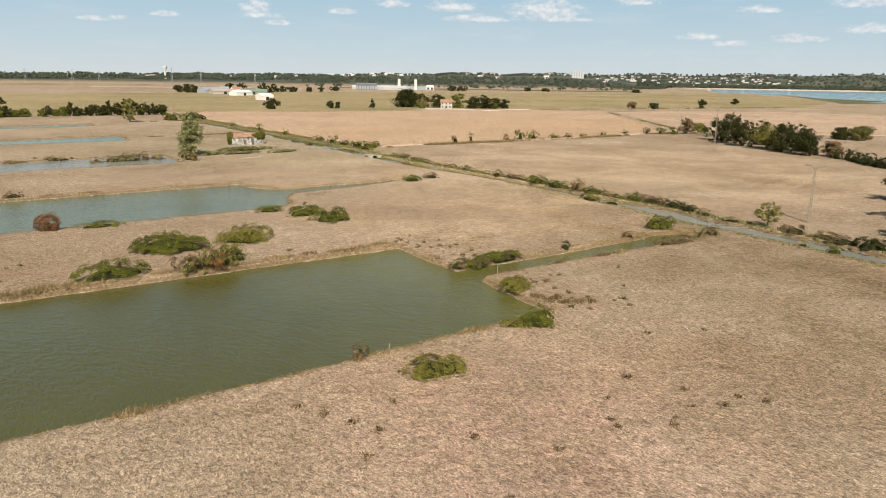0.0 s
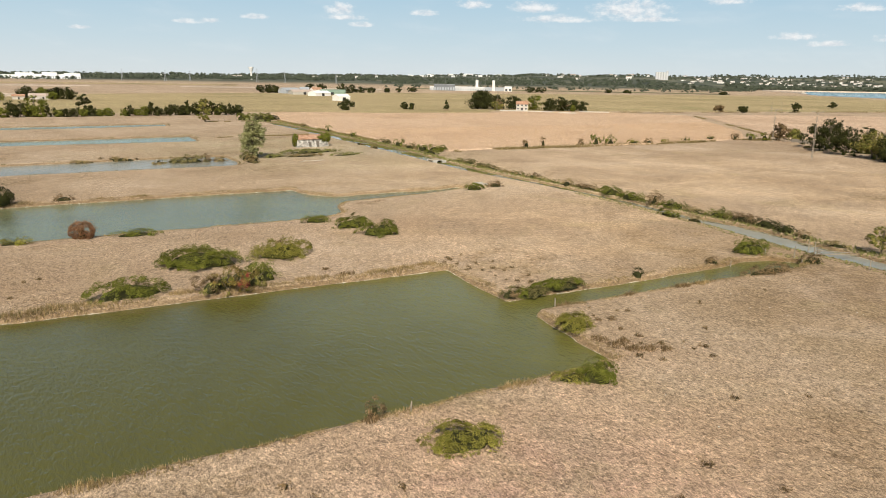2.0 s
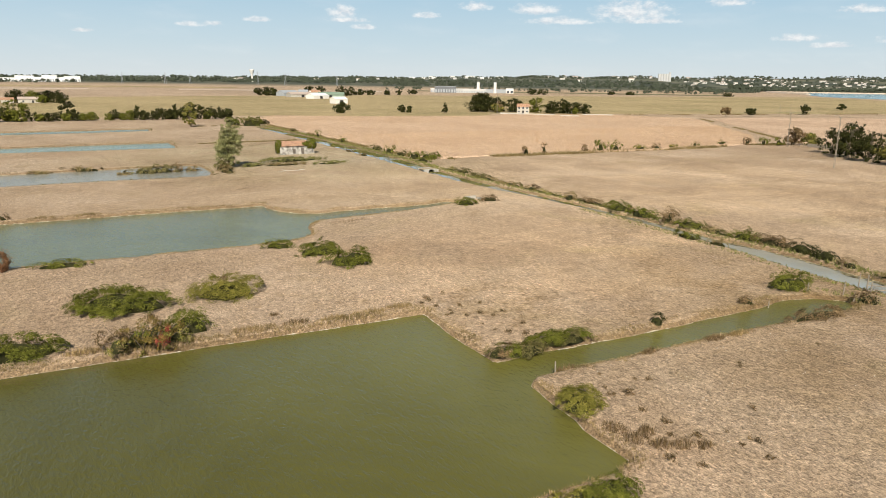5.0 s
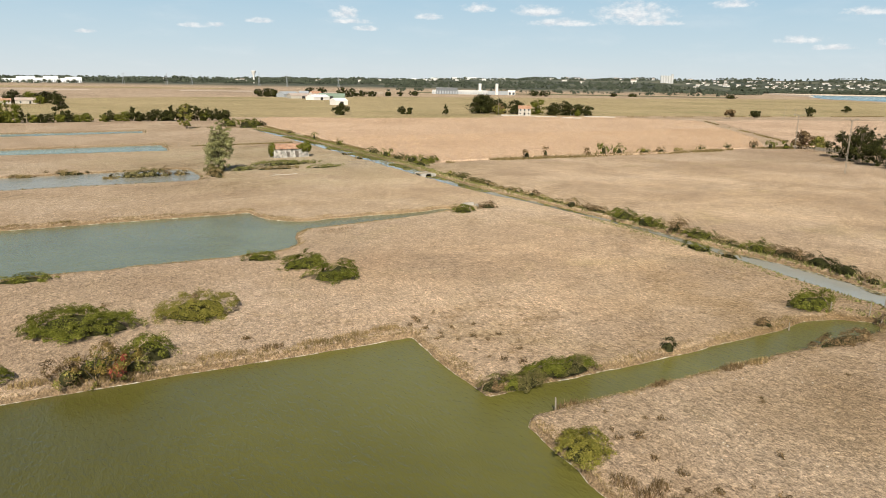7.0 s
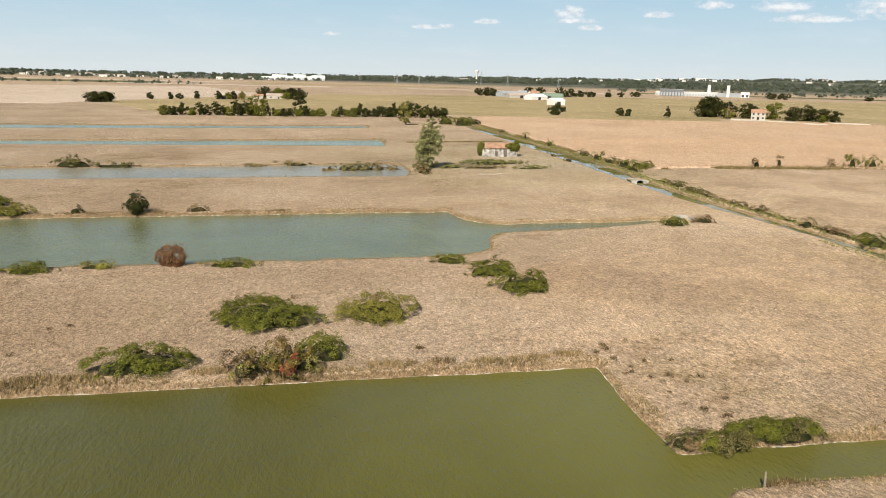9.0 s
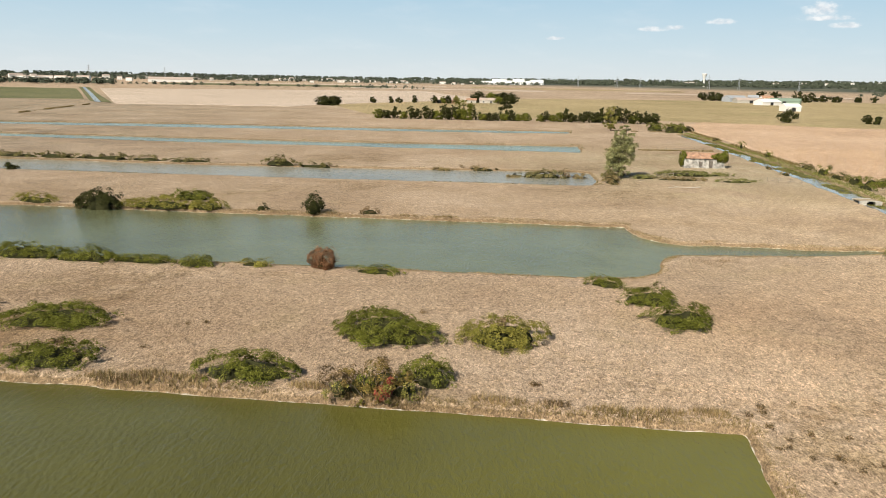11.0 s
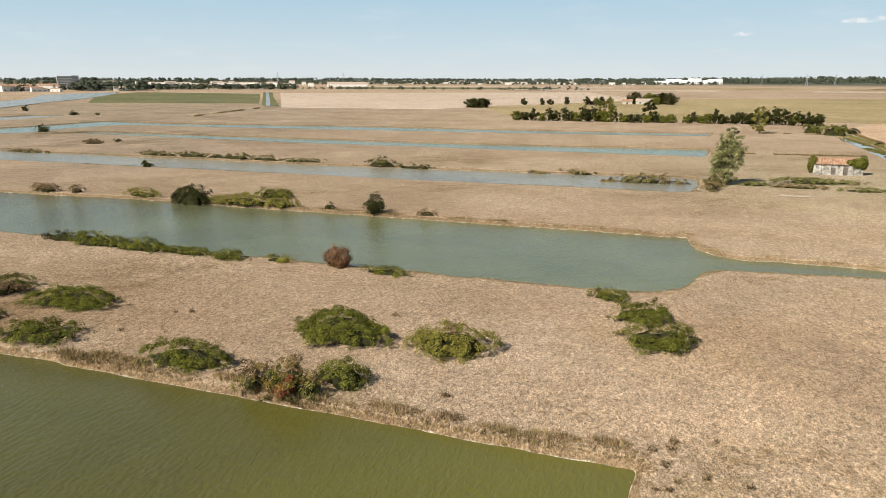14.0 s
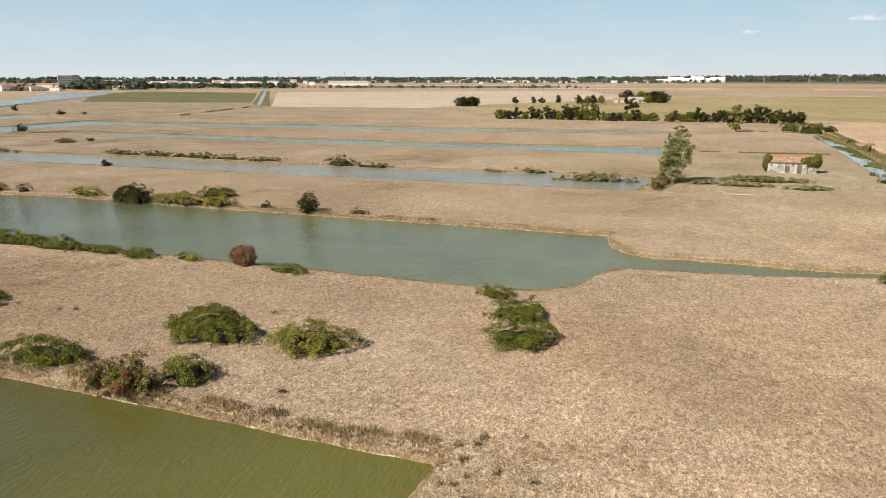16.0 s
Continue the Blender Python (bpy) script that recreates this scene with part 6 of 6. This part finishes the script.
for az0, az1, d0, d1 in ((33.5, 37.6, 556, 540), (38.0, 39.4, 530, 530), (39.6, 41.8, 556, 560)):
    p0, p1 = polar(az0, d0), polar(az1, d1)
    v = Vector((p1[0] - p0[0], p1[1] - p0[1]))
    n = Vector((-v.y, v.x)).normalized() * 0.2
    b = Build()
    b.prism([(p0[0] - n.x, p0[1] - n.y), (p0[0] + n.x, p0[1] + n.y), (p1[0] + n.x, p1[1] + n.y), (p1[0] - n.x, p1[1] - n.y)], -0.2, 1.1)
    solid("garden_wall", b, M_PALEWALL, "long low white garden wall by the farmhouse", "wall")
# farm sheds
M_GREENROOF = plain_material("green_sheet", (0.22, 0.29, 0.22), 0.6, 0.4, 0.08, 0.1)
M_WHITEROOF = plain_material("white_sheet", (0.8, 0.8, 0.78), 0.5, 0.4, 0.05, 0.1)
M_PINKROOF = plain_material("weathered_tile", (0.46, 0.37, 0.31), 0.8, 0.2, 0.15, 0.3)
for az, d, L, W, e, rg, turn, wm, rm, lab in ((17.0, 1060, 26, 18, 4.5, 8, 20, M_GREY, M_GREY, "grey sheet-metal farm shed"), (18.0, 1000, 34, 16, 4, 6.5, 5, M_STONE, M_PINKROOF, "long farm barn with faded tile roof"), (19.3, 930, 26, 14, 4, 6.5, 25, M_WHITE, M_WHITEROOF, "white farm shed with curved sheet roof"),
                                              (20.3, 1010, 34, 16, 4, 7, -25, M_GREENROOF, M_GREENROOF, "green sheet-metal farm shed"), (21.05, 745, 14, 11, 4.4, 6.6, 12, M_WHITE, M_WHITEROOF, "bright white farm shed"), (19.0, 1120, 16, 10, 5, 8, 10, M_WHITE, M_TILE, "white house with red roof among sheds"), (18.1, 1150, 14, 9, 5, 8, -15, M_GREY, M_GREY, "grey stone farm building behind sheds")):
    x, y = polar(az, d)
    gabled("farm_shed", lab, x, y, L, W, e, rg, turn, wm, rm, [("S", 0, 0, 3.4, 4, "door")], "shed", "far farm buildings")
# farm by the hedgerow
gabled("farm_barn", "low farm barn with rusty red roof", -37, 700, 20, 10, 3.6, 6.2, 4, M_TILE, M_PINKROOF, [("S", -5, 0, 3, 4, "door"), ("S", 4, 0, 3, 4, "door")], "barn")
gabled("farmhouse", "white farmhouse among dark trees", 1.5, 728, 16, 9, 3.2, 5.0, 0, M_PALEWALL, M_PINKROOF, [("S", -4, 0.8, 2.2, 1.4, "window"), ("S", 3, 0, 2.2, 1.4, "door")], "house")
gabled("farmhouse", "small pale house among dark trees", -14, 722, 9, 7, 3.0, 4.6, 6, M_PALEWALL, M_TILE, [("S", 0, 0, 2.1, 1.2, "door")], "house")


def block(name, label, az, d, L, W, h, turn, wall_m, roof_m, bays=0, floors=0, z=None, group="", category="building"):
    """Flat-roofed building with a parapet and, where asked, rows of windows."""
    x, y = polar(az, d)
    t = thing(name, x, y, float(land(np.array([x]), np.array([y]))[0]) if z is None else z, label, category, group)
    t.rotation_euler = (0, 0, radians(turn - az))
    l, w = L / 2, W / 2
    b = Build()
    b.box(-l, -w, -3, l, w, h - 0.6)
    part("wall", b, wall_m, t)
    b = Build()
    b.prism([(-l - 0.3, -w - 0.3), (l + 0.3, -w - 0.3), (l + 0.3, w + 0.3), (-l - 0.3, w + 0.3)], h - 0.6, h)
    part("roof", b, roof_m, t)
    for i in range(bays):
        for k in range(max(floors, 1)):
            b = Build()
            cx, fh = -l + L * (i + 0.5) / bays, (h - 1.5) / max(floors, 1)
            b.box(cx - L / bays * 0.3, -w - 0.15, 0.8 + fh * k, cx + L / bays * 0.3, -w + 0.1, 0.8 + fh * k + fh * 0.55)
            part("window", b, M_GLASS if floors else M_GREY, t)
    return t


M_PALEGREY = plain_material("pale_cladding", (0.5, 0.5, 0.49), 0.7, 0.3, 0.1, 0.05)
# works with two silos
M_DARKGREY = plain_material("dark_cladding", (0.15, 0.16, 0.17), 0.7, 0.3, 0.1, 0.05)
works = "far factory works"
block("factory_hall", "long pale factory hall with grey bays", 29.9, 1616, 120, 40, 8.5, 0, M_PALEGREY, M_WHITEROOF, 22, 0, 0, works)
block("factory_hall", "taller grey factory hall", 28.9, 1600, 46, 40, 13.5, 0, M_DARKGREY, M_GREY, 8, 0, 0, works)
block("factory_hall", "white and grey factory wing", 32.6, 1630, 62, 36, 8, 0, M_GREY, M_GREY, 9, 0, 0, works)
block("factory_hall", "low white factory block", 33.9, 1610, 16, 20, 10.5, 0, M_WHITE, M_WHITEROOF, 2, 1, 0, works)
for az in (31.45, 32.75):
    x, y = polar(az, 1600)
    s = thing("silo", x, y, 0, "tall pale cylindrical factory silo", "silo", works)
    b = Build()
    b.tube([(0, 0, -1), (0, 0, 22.5)], [3.2, 3.2], 16)
    part("shell", b, M_WHITE, s)
    b = Build()
    b.tube([(0, 0, 22.5), (0, 0, 23.6), (0, 0, 24.0)], [3.4, 3.4, 2.6], 16)
    part("cap", b, M_GREY, s)
x, y = polar(14.0, 3000)
wt = thing("water_tower", x, y, 10, "pale concrete water tower with flared tank", "water tower")
b = Build()
b.tube([(0, 0, 0), (0, 0, 26), (0, 0, 34)], [4.0, 3.2, 3.8], 18)
part("shaft", b, M_WHITE, wt)
b = Build()
b.tube([(0, 0, 34), (0, 0, 45), (0, 0, 49), (0, 0, 50)], [5.2, 9.0, 10, 9.6], 18)
part("tank", b, M_WHITE, wt)
x, y = polar(45.4, 3700)
gs = thing("grain_silo", x, y, 40, "block of tall white grain silos on the skyline", "silo")
for k in range(5):
    b = Build()
    u = -24 + 12 * k
    b.tube([(u * math.cos(radians(-45)), u * math.sin(radians(-45)), -10), (u * math.cos(radians(-45)), u * math.sin(radians(-45)), 36)], [6.4, 6.4], 14)
    part("cell", b, M_PALEGREY, gs)
b = Build()
b.tube([(17, -17, 34), (17, -17, 43)], [5, 5], 8)
part("head_house", b, M_PALEGREY, gs)
def pylon(az, d, h):
    x, y = polar(az, d)
    p = thing("power_pylon", x, y, 0, "slim grey lattice power pylon on the skyline", "pylon", "far pylons")
    for sx in (-1, 1):
        for sy in (-1, 1):
            b = Build()
            b.tube([(sx * 3.2, sy * 3.2, 0), (sx * 1.0, sy * 1.0, h * 0.65), (sx * 0.3, sy * 0.3, h)], [0.3, 0.25, 0.2], 4)
            part("leg", b, M_GREY, p)
    for z, w in ((h * 0.68, 7), (h * 0.8, 6), (h * 0.92, 4)):
        b = Build()
        b.tube([(-w, 0, z), (0, 0, z + 0.8), (w, 0, z)], [0.15, 0.35, 0.15], 4)
        part("crossarm", b, M_GREY, p)
    return p


for az, d, h in ((7.9, 2500, 40), (14.45, 2500, 50), (16.5, 2450, 42), (20.4, 2450, 38), (9.6, 2600, 38), (-31, 2300, 42), (-26, 2300, 40), (5.0, 2550, 40)):
    pylon(az, d, h)
# stone sluice at the end of the side ditch
sl = thing("sluice", 88.6, 136.2, 0, "small pale stone sluice at the ditch head", "sluice")
for dx, dy, w, dd, h in ((-1.0, 0.8, 0.5, 1.6, 0.55), (1.0, -0.2, 0.5, 1.5, 0.5), (0.2, 1.7, 1.9, 0.4, 0.6)):
    b = Build()
    b.prism([(dx - w / 2, dy - dd / 2), (dx + w / 2, dy - dd / 2 - 0.08), (dx + w / 2 + 0.05, dy + dd / 2), (dx - w / 2, dy + dd / 2 + 0.06)], -0.9, h)
    part("stone_wall", b, M_STONE, sl)
# big pale plant on the plain's far side
for k, (az, w, h) in enumerate(((-3.0, 60, 9), (-1.9, 60, 17), (-1.1, 55, 24), (-0.3, 55, 20), (0.4, 45, 26), (1.1, 60, 20), (1.8, 50, 24))):
    block("plant_hall", "large white industrial hall in the distance", az, 2820 + 12 * (k % 3), w, 60, h, 0, M_WHITEROOF, M_WHITEROOF, 6, 0, 0.2, "distant industrial plant")
block("tower_block", "grey slab block of flats in the river town", -45.2, 1720, 27, 14, 26, 6, M_PALEGREY, M_GREY, 10, 7, 0, category="apartment block")
block("tower_block", "dark end wing of the slab block", -44.5, 1722, 13, 16, 27, 6, M_GREY, M_GREY, 4, 7, 0, category="apartment block")
block("warehouse", "white warehouse on the river bank", -51.6, 1150, 60, 30, 9, 4, M_WHITE, M_WHITEROOF, 6, 1, 0)
block("warehouse", "pale low warehouse in the river town", -49.8, 1300, 40, 24, 9, 4, M_WHITE, M_WHITEROOF, 5, 1, 0)
gabled("long_shed", "long low shed with pink roof across the plain", *polar(-25.5, 2050), 110, 30, 7, 13, 25, M_WHITE, M_PINKROOF, [], "shed")
for az, d in ((-42.6, 1420), (-41.2, 1400), (-40.4, 1430)):
    x, y = polar(az, d)
    gabled("river_house", "pale house below the woods", x, y, 20, 9, 5, 8, 40, M_WHITE, M_PINKROOF, [("S", 0, 1, 2.4, 1.4, "window")], "house", "houses below the woods")
# town houses scattered over the far slopes
q = np.random.default_rng(77)
def town(n, az0, az1, d0, d1, label, group, roof, size=1.0):
    x, y = polar((az0 + az1) / 2, d0)
    first = gabled("town_house", label, x, y, 16 * size, 10 * size, 7 * size, 8.6 * size, 20, M_WHITE, roof, [("S", -4, 1, 2.6, 2, "window"), ("S", 3, 1, 2.6, 2, "window")], "house", group)
    for k in range(n):
        az, d = q.uniform(az0, az1), q.uniform(d0, d1)
        x, y = polar(az, d)
        s = q.uniform(0.6, 1.15)
        copy_thing(first, Matrix.Translation((x, y, float(land(np.array([x]), np.array([y]))[0]))) @ Matrix.Rotation(radians(-az + q.uniform(-35, 35)), 4, "Z") @ Matrix.Diagonal((s * q.uniform(0.8, 2.2), s, s * q.uniform(0.9, 1.6), 1)))


town(120, 47, 61, 3620, 4150, "pale house of the hillside town", "hillside town", M_PINKROOF, 0.62)
town(26, 25, 34, 3600, 4200, "pale house on the wooded skyline", "skyline houses", M_WHITEROOF, 1.0)
town(22, 36, 50, 3300, 4200, "pale house on the wooded skyline", "skyline houses", M_PINKROOF, 0.9)
town(46, -28, -3, 2500, 3100, "pale house across the plain", "houses across the plain", M_PINKROOF, 0.8)
town(60, -54, -45, 1330, 1700, "red-roofed house of the river town", "river town", M_TILE, 0.9)
town(30, -45, -28, 1900, 2500, "pale house behind the woods", "houses behind the woods", M_PINKROOF, 1.1)
town(14, 5, 24, 3300, 3700, "pale house among far trees", "houses among far trees", M_PINKROOF, 1.0)
